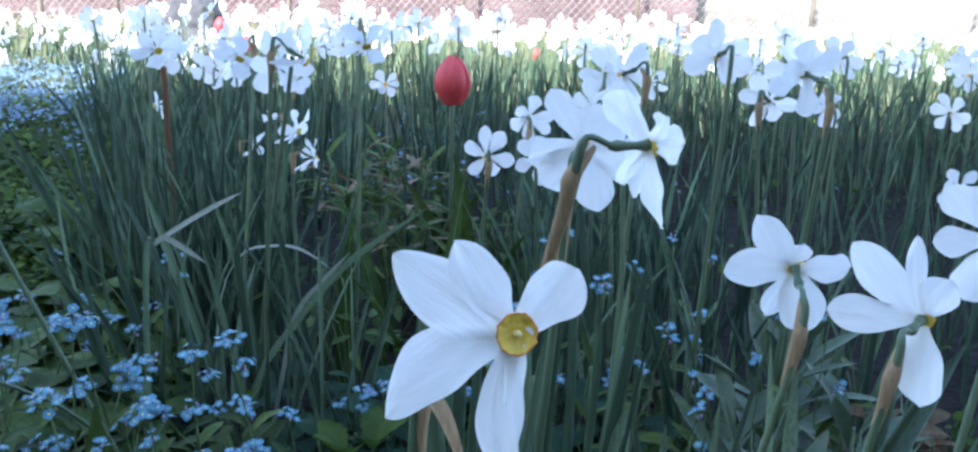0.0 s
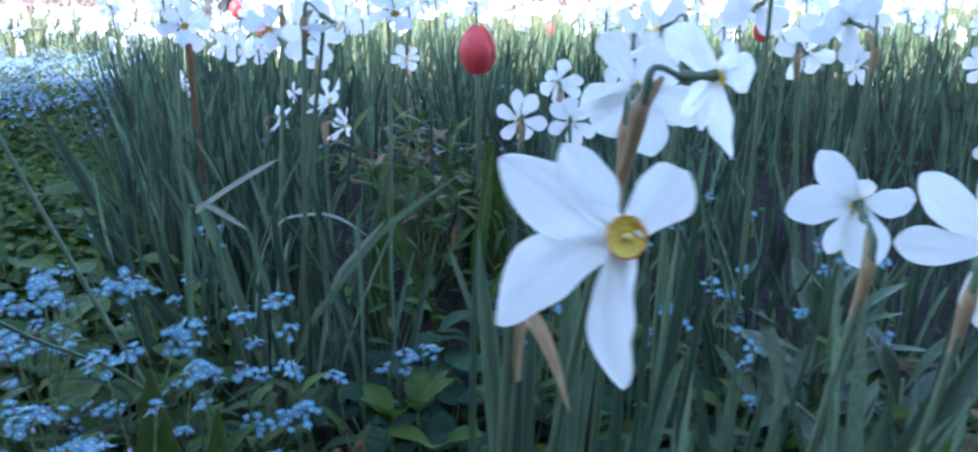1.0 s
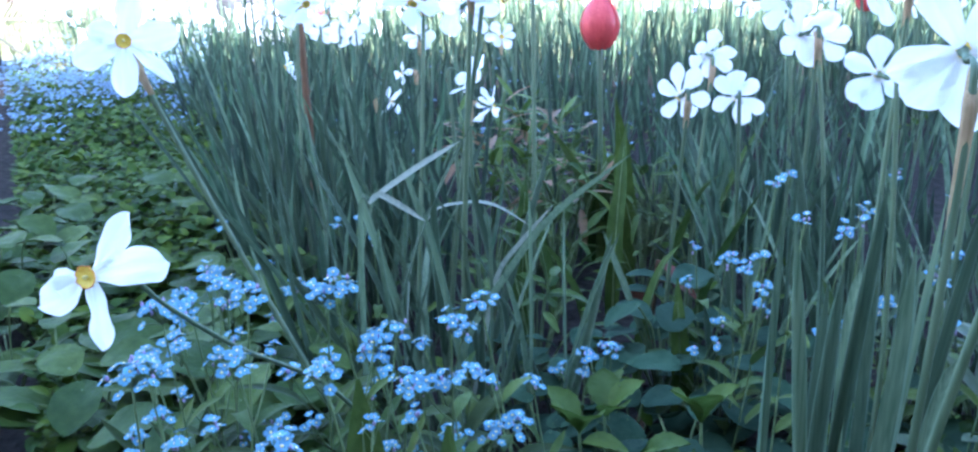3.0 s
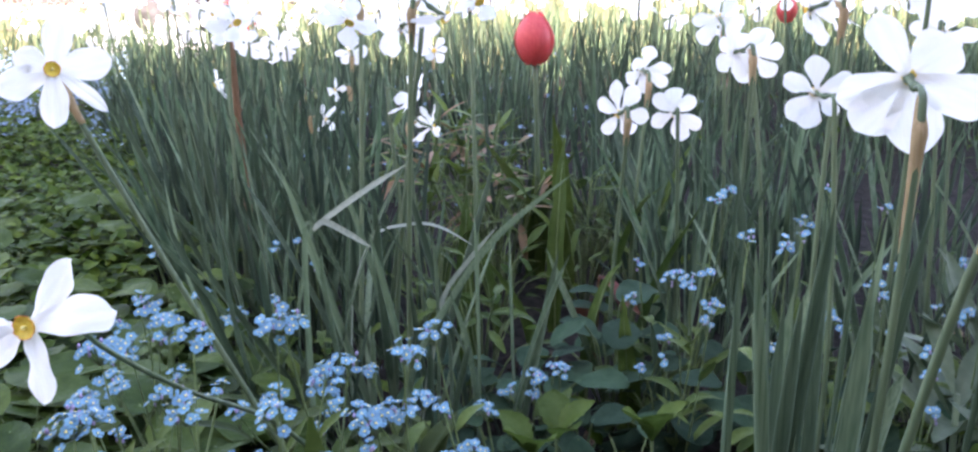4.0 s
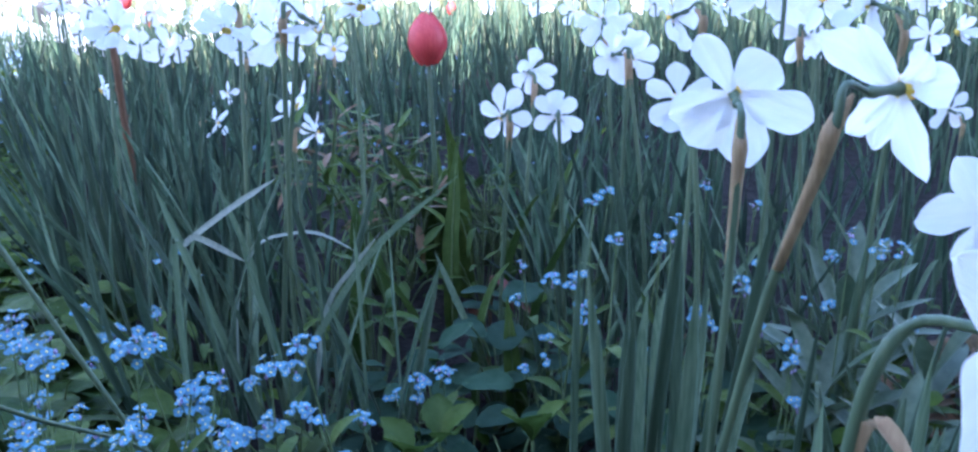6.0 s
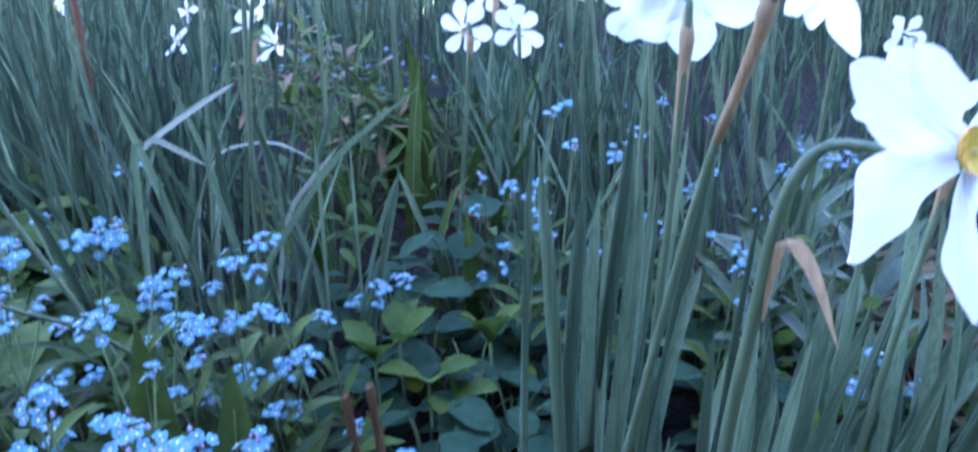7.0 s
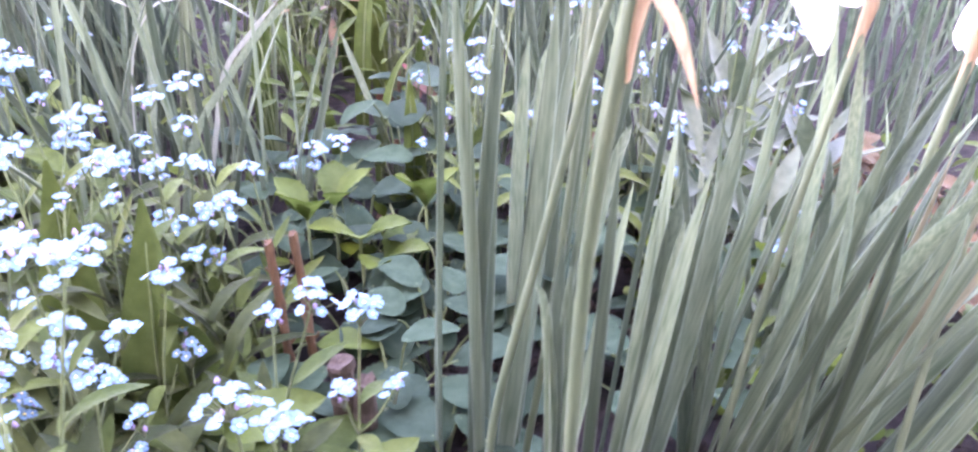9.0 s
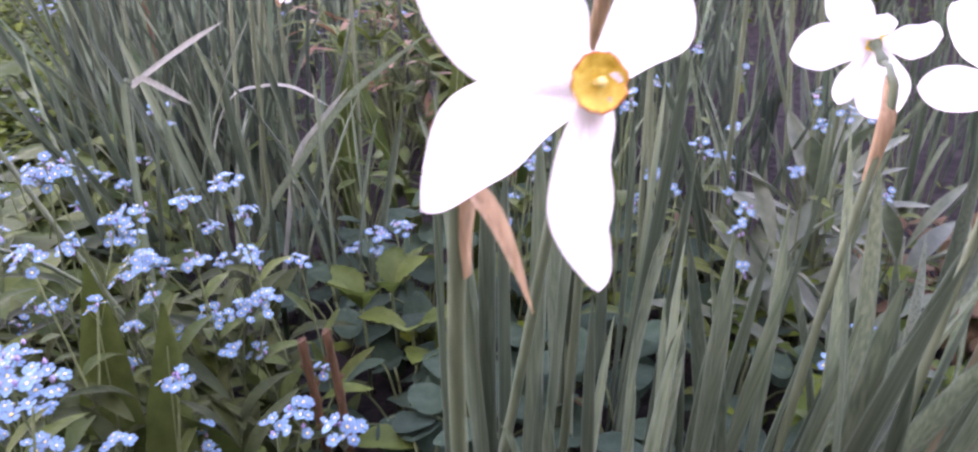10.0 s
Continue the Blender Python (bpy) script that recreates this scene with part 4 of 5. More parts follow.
for i in range(1500):
    y = r.uniform(4.2, 7.2)
    x = r.uniform(-0.56 * y, 0.66 * y)
    L = r.uniform(0.16, 0.34)
    v, f = strap([Vector((0, 0, -0.01)), Vector((0.04 * L, 0, L * 0.5)), Vector((r.uniform(0.05, 0.4) * L, 0, L * 0.96))], r.uniform(0.007, 0.012), (r.uniform(-0.6, 0.6), 1, 0), 3, 0.4, 0.4)
    m = pose(x, y, 0, r.gauss(0, 9), r.gauss(0, 9), r.uniform(0, 360))
    o = len(lv)
    lv += [m @ q for q in v]
    lf += [tuple(k + o for k in g) for g in f]
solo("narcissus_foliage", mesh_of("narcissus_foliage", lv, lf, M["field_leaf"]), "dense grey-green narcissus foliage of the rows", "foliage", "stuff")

# ---- tulips ----
def tulip(base, head, size, label, leaves=True, seed=0):
    base, head = Vector(base), Vector(head)
    t = thing("tulip", base, label, "flower", "red tulips")
    c = head - base
    for k in range(6):
        vs, fs = [], []
        inner = k % 2
        for i in range(11):
            s = i / 10
            rr = (0.034 - 0.003 * inner) * (math.sin(math.pi * (0.10 + 0.86 * s)) ** 0.7) * size
            z = (-0.043 + (0.084 - 0.003 * inner) * s) * size
            for j in range(7):
                v = j / 6 * 2 - 1
                span = radians(43) * (1 if s < 0.75 else max(0.35, 1 - ((s - 0.75) / 0.25) ** 2 * 0.65))
                a = radians(60 * k) + v * span
                q = rr * (1.0 - 0.04 * v * v)
                vs.append((q * math.cos(a), q * math.sin(a), z + 0.002 * math.sin(4 * v + k)))
        for i in range(10):
            for j in range(6):
                a = i * 7 + j
                fs.append((a, a + 1, a + 8, a + 7))
        part("petal", mesh_of("petal", vs, fs, M["tulip"]), t, Matrix.Translation(c) @ turn_z(17))
    v, f = tube(spline([(0, 0, -0.02), c * 0.5 + Vector((0.004, 0, 0)), c - Vector((0, 0, 0.040 * size))], 10), 0.0042 * size, 8)
    part("stem", mesh_of("stem", v, f, M["stem"]), t)
    if leaves:
        for k, (az, L) in enumerate(((200, 0.26), (320, 0.24), (80, 0.22))):
            v, f = strap(blade_points(L, 0.35), 0.045, (0, 1, 0), 10, 0.45, 0.6)
            part("leaf", mesh_of("leaf", v, f, M["fmn_leaf"]), t, turn_z(az))
    return t


tulip((-0.072, 1.612, 0), (-0.069, 1.616, 0.416), 1.0, "red tulip with a closed egg-shaped flower")
for b, h in (((-1.00, 4.1, 0), 0.455), ((0.69, 2.66, 0), 0.387), ((0.170, 5.10, 0), 0.235), ((2.55, 4.6, 0), 0.44), ((2.75, 4.7, 0), 0.43), ((-1.14, 4.04, 0), 0.31), ((-1.16, 3.77, 0), 0.40)):
    tulip(b, (b[0] + 0.01, b[1], h), 0.85, "red tulip standing among white flowers far off", False)

# ---- forget-me-nots ----
def floret_mesh(name, mats):
    """A flat five-lobed flower, 9 mm across, with a small raised eye."""
    vs, fs, ms = [], [], []
    for k in range(5):
        a0 = 2 * math.pi * k / 5
        o = len(vs)
        vs.append((0.0006 * math.cos(a0), 0.0006 * math.sin(a0), 0.0003))
        for i, (ang, rad) in enumerate(((-34, 0.0020), (-33, 0.0034), (-20, 0.0043), (0, 0.0042), (20, 0.0043), (33, 0.0034), (34, 0.0020))):
            a = a0 + radians(ang)
            vs.append((rad * math.cos(a), rad * math.sin(a), 0.0003 + 0.0007 * (rad / 0.0043) ** 2 - 0.0004 * (i / 6)))
        for i in range(6):
            fs.append((o, o + 1 + i, o + 2 + i))
            ms.append(0)
    o = len(vs)
    vs.append((0, 0, 0.0015))
    for i in range(6):
        a = 2 * math.pi * i / 6
        vs.append((0.0009 * math.cos(a), 0.0009 * math.sin(a), 0.0009))
    for i in range(6):
        fs.append((o, o + 1 + i, o + 1 + (i + 1) % 6))
        ms.append(1)
    return mesh_of(name, vs, fs, mats, ms)


FLORET = floret_mesh("floret", [M["fmn"], M["eye"]])
FMN_LEAVES = []
for i in range(6):
    v, f = leaf_shape(0.050, 0.013 + 0.001 * (i % 3), 0, cup=0.25, curl=(-0.5, -0.2, -0.7, 0.1, -0.35, -0.9)[i], nu=8, widest=0.5, lift=0.3, seed=i)
    FMN_LEAVES.append(mesh_of("leaf", v, f, M["fmn_leaf"]))


def forget_me_not(head, n=11, spread=0.014, leaves=5, lean=None, seed=0, second=True, label=""):
    """A forget-me-not: a leafy stalk from the soil to a flat-topped cluster of small blue flowers at head."""
    r = random.Random(seed)
    head = Vector(head)
    lean = lean or (r.uniform(-0.04, 0.04), r.uniform(-0.02, 0.05))
    base = Vector((head.x + lean[0] * head.z * 4, head.y + lean[1] * head.z * 4, 0))
    t = thing("forget_me_not", base, label or "forget-me-not with clusters of small blue flowers", "flower", "forget-me-nots")
    c = head - base
    run = spline([(0, 0, -0.01), c * 0.45 + Vector((r.uniform(-0.012, 0.012), r.uniform(-0.01, 0.01), 0)), c], 10)
    pieces = [tube(run, [0.0012 - 0.0005 * i / 10 for i in range(11)], 5)]
    tops = [(c, n, spread)]
    if second:
        for q in range(r.choice((1, 1, 2))):
            s = r.randrange(5, 8)
            a = r.uniform(0, 6.28)
            e = run[s] + Vector((0.026 * math.cos(a), 0.026 * math.sin(a), (c.z - run[s].z) * r.uniform(0.35, 0.75)))
            pieces.append(tube(spline([run[s], (run[s] + e) / 2 + Vector((0, 0, -0.004)), e], 5), 0.0008, 4))
            tops.append((e, max(3, n // 2), spread * 0.6))
    v, f, _ = merge(*pieces)
    part("stem", mesh_of("stem", v, f, M["hairy"]), t)
    for top, count, wide in tops:
        stalks, cups = [], []
        for k in range(count):
            a = 2.4 * k + r.uniform(-0.3, 0.3)
            q = wide * math.sqrt((k + 0.4) / count)
            p = Vector((q * math.cos(a) * r.uniform(0.8, 1.3), q * math.sin(a), 0.007 - 0.75 * q + r.uniform(-0.005, 0.005)))
            stalks.append(tube([(0, 0, -0.012), p * 0.6 + Vector((0, 0, -0.004)), p], 0.0004, 3))
            nrm = Vector((p.x * 40 + r.uniform(-0.5, 0.5), p.y * 40 + r.uniform(-0.7, 0.3), 1.0))
            cups.append((p, nrm))
        buds = []
        for k in range(max(2, count // 3)):
            a, q = r.uniform(0, 6.28), wide * r.uniform(0.2, 0.8)
            p = Vector((q * math.cos(a), q * math.sin(a), r.uniform(-0.006, 0.004)))
            v, f = tube([p, p + Vector((0, 0, 0.0018)), p + Vector((0, 0, 0.0036))], [0.0008, 0.0014, 0.0005], 5)
            buds.append((v, f, 1))
        v, f, ms = merge(*[(a[0], a[1], 0) for a in stalks], *buds)
        cl = tagged(part("sprig", mesh_of("sprig", v, f, [M["hairy"], M["bud"]], ms), t, Matrix.Translation(top)), kind="stuff")
        for p, nrm in cups:
            sc = r.uniform(0.80, 1.06)
            part("floret", FLORET, cl, Matrix.Translation(p) @ facing(nrm, r.uniform(0, 72)) @ Matrix.Scale(sc, 4))
    for k in range(leaves):
        s = (0.5 + k) / leaves * 0.85
        p = run[int(s * 10)]
        az = 137 * k + r.uniform(-30, 30)
        sc = r.uniform(0.75, 1.25) * (1.15 - 0.5 * s)
        part("leaf", FMN_LEAVES[r.randrange(6)], t, Matrix.Translation(p) @ turn_z(az) @ Matrix.Rotation(radians(r.uniform(5, 45)), 4, 'X') @ Matrix.Scale(sc, 4))
    return t


HEADS = [(-0.308, 0.676, 0.305), (-0.224, 0.701, 0.273), (-0.205, 0.740, 0.270), (-0.233, 0.870, 0.190), (-0.323, 0.713, 0.233), (-0.292, 0.743, 0.228), (-0.257, 0.688, 0.230), (-0.228, 0.712, 0.217),
         (-0.221, 0.824, 0.171), (-0.178, 0.712, 0.181), (-0.115, 0.927, 0.140), (-0.090, 0.930, 0.146), (-0.229, 0.733, 0.158), (-0.241, 0.463, 0.279), (-0.212, 0.440, 0.288), (-0.200, 0.571, 0.200),
         (-0.106, 0.511, 0.213), (-0.080, 0.494, 0.214), (-0.246, 0.409, 0.262), (-0.292, 0.483, 0.238), (-0.254, 0.522, 0.174), (-0.227, 0.487, 0.185), (-0.145, 0.417, 0.214), (-0.120, 0.440, 0.180),
         (-0.281, 0.517, 0.147), (-0.451, 0.819, 0.267), (-0.357, 0.651, 0.310), (-0.302, 0.665, 0.315), (-0.432, 0.726, 0.271), (-0.434, 0.680, 0.290), (-0.478, 0.791, 0.213), (-0.453, 0.684, 0.250),
         (-0.400, 0.560, 0.300), (-0.431, 0.640, 0.262), (-0.293, 0.734, 0.230), (-0.403, 0.732, 0.289), (0.030, 0.984, 0.215), (0.043, 0.885, 0.257), (0.145, 0.970, 0.250), (0.108, 1.050, 0.290),
         (0.132, 0.930, 0.268), (0.087, 0.834, 0.201), (0.200, 0.880, 0.240), (0.250, 0.960, 0.230), (0.300, 0.900, 0.200), (0.440, 1.046, 0.210), (0.380, 0.880, 0.180), (0.060, 1.020, 0.190),
         (-0.330, 0.600, 0.200), (-0.360, 0.540, 0.215), (-0.330, 0.460, 0.220), (-0.370, 0.480, 0.190), (-0.190, 0.390, 0.170), (-0.090, 0.400, 0.165), (-0.052, 0.402, 0.160), (-0.015, 0.395, 0.165),
         (0.090, 0.385, 0.165), (0.075, 0.400, 0.150), (-0.520, 0.900, 0.200), (-0.560, 1.000, 0.180), (-0.420, 0.960, 0.200), (-0.480, 1.050, 0.190),
         (-0.294, 0.498, 0.285), (-0.340, 0.572, 0.299), (-0.297, 0.608, 0.272), (-0.241, 0.645, 0.248), (-0.263, 0.510, 0.262),
         (0.234, 0.833, 0.193), (0.357, 0.872, 0.265), (0.276, 0.653, 0.172), (0.237, 0.616, 0.167), (0.288, 0.614, 0.162)]
BIG = {13, 14, 18, 22, 27, 29, 32, 33}
for i, h in enumerate(HEADS):
    sparse = 36 <= i <= 47 or i >= 67
    forget_me_not(h, 17 if i in BIG else (5 if sparse else 11), 0.0165 if i in BIG else (0.008 if sparse else 0.0115), 4 if sparse else 6, seed=300 + i, second=not sparse)
r = random.Random(55)
for i in range(16):
    forget_me_not((r.uniform(-0.46, -0.14), r.uniform(0.42, 0.82), r.uniform(0.10, 0.19)), r.randrange(3, 8), 0.010, 7, seed=400 + i, second=False)

for i in range(22):
    forget_me_not((r.uniform(-0.02, 0.46), r.uniform(0.78, 1.12), r.uniform(0.15, 0.30)), r.randrange(3, 7), 0.007, 5, seed=440 + i, second=i % 3 == 0)
for i in range(10):
    forget_me_not((r.uniform(-0.60, -0.34), r.uniform(0.98, 1.30), r.uniform(0.14, 0.24)), r.randrange(3, 6), 0.007, 5, seed=470 + i, second=False)

# carpets of forget-me-nots farther back
cv, cf, kv, kf = [], [], [], []
FV = [tuple(v.co) for v in FLORET.vertices][:40]
FF = [tuple(p.vertices) for p in FLORET.polygons][:30]
r = random.Random(66)
for i in range(4200):
    if i < 4000:
        if i % 7 == 0:
            y0 = r.uniform(2.35, 4.6)
            x0 = -0.62 - 0.43 * y0 + r.uniform(-0.05, 0.62) * (0.5 + 0.2 * y0) - 0.1
            z0 = r.uniform(0.09, 0.19)
        x, y, z = x0 + r.gauss(0, 0.016), y0 + r.gauss(0, 0.016), z0 + r.gauss(0, 0.006)
        if x < -0.17 - 0.61 * y or (y < 2.75 and noise.noise((x0 * 4, y0 * 4, 1)) < 0.05):
            continue
    else:
        y = r.uniform(1.7, 3.6)
        x = r.gauss(-0.05, 0.16) * y
        z = r.uniform(0.10, 0.22)
    m = Matrix.Translation((x, y, z)) @ facing((r.uniform(-0.6, 0.6), r.uniform(-0.9, 0.2), 1), r.uniform(0, 70)) @ Matrix.Scale(r.uniform(1.0, 1.6), 4)
    o = len(cv)
    cv += [m @ Vector(v) for v in FV]
    cf += [tuple(q + o for q in g) for g in FF]
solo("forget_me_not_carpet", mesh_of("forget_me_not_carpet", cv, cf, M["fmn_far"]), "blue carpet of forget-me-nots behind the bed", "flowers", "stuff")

# soft oblong leaves that crowd under the blue flowers
r = random.Random(67)
wv, wf = [], []
for i in range(170):
    x, y = r.uniform(-0.46, -0.13), r.uniform(0.37, 0.86)
    if x > -0.17 and y > 0.55:
        continue
    tall = r.uniform(0.05, 0.15)
    for k in range(4):
        v, f = leaf_shape(r.uniform(0.045, 0.075), r.uniform(0.011, 0.018), 0, cup=0.3, curl=r.uniform(-0.8, 0.0), nu=7, widest=0.5, lift=0.3, seed=i)
        m = Matrix.Translation((x, y, tall * (0.4 + 0.2 * k))) @ turn_z(137 * k + r.uniform(0, 90)) @ Matrix.Rotation(radians(r.uniform(5, 60)), 4, 'X')
        o = len(wv)
        wv += [m @ Vector(q) for q in v]
        wf += [tuple(n + o for n in g) for g in f]
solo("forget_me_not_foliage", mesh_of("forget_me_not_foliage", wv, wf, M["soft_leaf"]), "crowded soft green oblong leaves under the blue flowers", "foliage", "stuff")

# ---- low plants ----
ROUND = []
for i in range(5):
    v, f = leaf_shape(0.050, 0.041, 0.09, 11, cup=0.18, curl=-0.16, nu=34, heart=0.2, widest=0.55, seed=20 + i, full=0.52)
    ROUND.append(mesh_of("leaf", v, f, M["round_leaf"]))


def rosette(name, x, y, n, meshes, label, category, spread=0.05, height=0.07, size=1.0, pitch=(-10, 30), stalk="hairy", group="", seed=0, stalk_r=0.0012):
    """A low plant: leaves on thin stalks that come out of one crown."""
    r = random.Random(seed)
    t = thing(name, (x, y, 0), label, category, group)
    pieces = []
    for k in range(n):
        a = 2.4 * k + r.uniform(-0.4, 0.4)
        q = spread * math.sqrt((k + 0.5) / n)
        p = Vector((q * math.cos(a), q * math.sin(a), height * r.uniform(0.45, 1.0) * (1.15 - 0.5 * (k + 0.5) / n)))
        v, f = tube(spline([(0, 0, -0.01), p * 0.6 + Vector((0, 0, 0.2 * p.z)), p], 5), stalk_r, 5)
        part("stalk", mesh_of("stalk", v, f, M[stalk]), t)
        sc = size * r.uniform(0.75, 1.2)
        part("leaf", meshes[r.randrange(len(meshes))], t, Matrix.Translation(p) @ turn_z(math.degrees(a) - 90 + r.uniform(-35, 35)) @ Matrix.Rotation(radians(r.uniform(*pitch)), 4, 'X') @ Matrix.Rotation(radians(r.uniform(-15, 15)), 4, 'Y') @ Matrix.Scale(sc, 4))
    return t


RL = "low plant with rounded dull blue-green leaves"
for i, (x, y, n, h) in enumerate(((-0.055, 0.66, 9, 0.07), (-0.015, 0.72, 9, 0.08), (0.005, 0.80, 9, 0.09), (-0.03, 0.86, 8, 0.10), (-0.02, 0.60, 7, 0.05), (-0.02, 0.55, 7, 0.05), (0.07, 0.84, 8, 0.09), (-0.08, 0.76, 8, 0.08),
                                  (0.02, 0.95, 8, 0.13), (-0.19, 1.04, 8, 0.10), (-0.16, 0.92, 7, 0.08), (0.11, 0.72, 7, 0.08), (0.22, 0.78, 8, 0.1), (0.33, 0.80, 8, 0.1), (-0.135, 0.62, 6, 0.06), (0.16, 0.64, 7, 0.09), (-0.10, 1.00, 8, 0.12), (-0.02, 1.06, 9, 0.15), (0.06, 1.00, 9, 0.12), (0.13, 0.92, 9, 0.11), (0.20, 0.98, 9, 0.12), (-0.07, 0.92, 8, 0.09), (0.28, 0.92, 8, 0.12), (0.02, 1.18, 9, 0.14))):
    rosette("round_leaved_plant", x, y, n + 4, ROUND, RL, "plant", 0.066, h, 0.92, (-25, 20), group="round-leaved plants", seed=500 + i)

FRESH = []
for i in range(4):
    v, f = leaf_shape(0.055, 0.034, 0.10, 9, cup=0.22, curl=-0.25, nu=20, widest=0.42, seed=30 + i)
    FRESH.append(mesh_of("leaf", v, f, M["fresh_leaf"]))
FL = "fresh light-green seedling with toothed leaves"
for i, (x, y, n, h) in enumerate(((-0.16, 0.72, 6, 0.09), (-0.215, 0.575, 7, 0.10), (-0.30, 0.58, 7, 0.10), (-0.18, 0.50, 7, 0.11),
                                  (-0.27, 0.50, 7, 0.10), (-0.36, 0.66, 7, 0.10), (-0.22, 0.44, 7, 0.12), (-0.13, 0.47, 6, 0.08), (-0.33, 0.75, 7, 0.10))):
    rosette("seedling", x, y, n, FRESH, FL, "plant", 0.055, h, 1.0, (-15, 40), group="light-green seedlings", seed=540 + i)

LOBE = []
for i in range(3):
    v, f = leaf_shape(0.052, 0.036, 0.2, 7, cup=0.4, curl=-0.2, nu=28, widest=0.58, seed=130 + i, full=0.9)
    LOBE.append(mesh_of("leaflet", v, f, M["fresh_leaf"]))
for i, (x, y, z, up, az) in enumerate(((-0.076, 0.815, 0.090, 34, 0), (-0.010, 0.860, 0.100, 62, 10), (-0.125, 0.840, 0.100, 55, -50), (-0.055, 0.800, 0.075, 30, 60), (-0.100, 0.870, 0.100, 48, 100))):
    t = thing("three_leaved_seedling", (x, y, 0), "fresh green seedling with three toothed leaflets on a pale stalk", "plant", "three-leaved seedlings")
    v, f = tube([(0, 0, -0.01), (0.002, 0, z * 0.5), (0, 0, z)], 0.0016, 6)
    part("stalk", mesh_of("stalk", v, f, M["hairy"]), t)
    for k in range(3):
        part("leaflet", LOBE[k], t, Matrix.Translation((0, 0, z)) @ turn_z(az + 180 + (k - 1) * 78) @ Matrix.Rotation(radians(up + (6 if k == 1 else 0)), 4, 'X'))

SERR = []
for i in range(3):
    v, f = leaf_shape(0.085, 0.055, 0.12, 13, cup=0.15, curl=-0.2, nu=26, widest=0.42, seed=60 + i)
    SERR.append(mesh_of("leaf", v, f, M["fmn_leaf"]))
for i, (x, y) in enumerate(((-0.175, 0.53), (-0.31, 0.50), (-0.24, 0.62), (-0.40, 0.60), (-0.34, 0.42))):
    rosette("toothed_plant", x, y, 6, SERR, "low plant with large toothed soft-green leaves", "plant", 0.07, 0.07, 0.9, (-10, 30), group="toothed plants", seed=580 + i)

# heart-leaved and low green ground cover by the paving
HEART = []
for i in range(4):
    v, f = leaf_shape(0.060, 0.056, 0.05, 9, cup=0.18, curl=-0.15, nu=16, heart=0.45, widest=0.42, seed=80 + i)
    HEART.append(mesh_of("leaf", v, f, M["herb_leaf"]))
r = random.Random(77)
for i, (x, y) in enumerate(((-0.47, 0.86), (-0.46, 0.95), (-0.53, 1.02))):
    rosette("heart_leaved_plant", x, y, 8, HEART, "low plant with broad heart-shaped green leaves", "plant", 0.09, 0.16, 1.15, (-20, 25), group="heart-leaved plants", seed=640 + i)
for i in range(42):
    y = 0.88 + 0.95 * r.random() ** 1.3
    x = -0.60 - 0.28 * (y - 0.9) + r.uniform(-0.22, 0.20) - (0.1 if y > 1.3 else 0)
    rosette("heart_leaved_plant", x, y, 7, HEART, "low plant with broad heart-shaped green leaves", "plant", 0.09, 0.13, 0.9, (-20, 25), group="heart-leaved plants", seed=600 + i)

gv, gf = [], []
v0, f0 = leaf_shape(0.030, 0.020, 0, cup=0.2, curl=-0.3, nu=4, widest=0.45)
for i in range(23300):
    y = 0.85 + 3.4 * r.random() ** 1.3
    left = -0.19 - 0.61 * y + 0.05
    right = -0.22 - 0.33 * y if i < 11000 or i >= 15300 else 0.55 * y
    x = r.uniform(left, right)
    if 14000 <= i < 15300:
        x, y = r.uniform(0.20, 0.80), r.uniform(0.42, 1.05)
    elif i < 11000 and y < 1.3 and r.random() < 0.75:
        continue
    elif x > -0.30 - 0.05 * y and y < 2.2 and r.random() < 0.8:
        continue
    if i >= 19300:
        y = 0.9 + 3.4 * r.random()
        x = -0.54 - 0.61 * y - 0.7 * r.random()
    z = r.uniform(0.01, 0.13) * (0.7 + 0.6 * noise.noise((x * 3, y * 3, 2)))
    m = Matrix.Translation((x, y, max(z, 0.008))) @ turn_z(r.uniform(0, 360)) @ Matrix.Rotation(radians(r.uniform(-10, 60)), 4, 'X') @ Matrix.Scale(r.uniform(0.45, 1.05), 4)
    o = len(gv)
    gv += [m @ Vector(q) for q in v0]
    gf += [tuple(k + o for k in g) for g in f0]
solo("ground_cover", mesh_of("ground_cover", gv, gf, M["low_leaf"]), "low fresh green ground cover among the flowers", "plants", "stuff")

# broad pointed leaves that stand up among the blue flowers
def broad_leaf(x, y, L, az, lean, width, mat, label, group, droop=0.0, fold=0.3, tip=0.65):
    t = thing("broad_leaf", (x, y, -0.01), label, "leaf", group)
    t.matrix_basis = pose(x, y, -0.01, 0, 0, az)
    run = blade_points(L, lean, droop)
    v, f = strap(run, width, (0, 1, 0), 16, fold, tip)
    v = [p + Vector((0.0012 * math.sin(40 * p.z + 90 * p.y), 0.0012 * math.sin(55 * p.z), 0)) for p in v]
    part("blade", mesh_of("blade", v, f, M[mat]), t)
    pts = spline(run, 16)
    v, f = tube(pts[:15], [0.0016 - 0.00008 * k for k in range(15)], 5)
    part("midrib", mesh_of("midrib", v, f, M["hairy"]), t, None, "paler raised midrib")
    return t


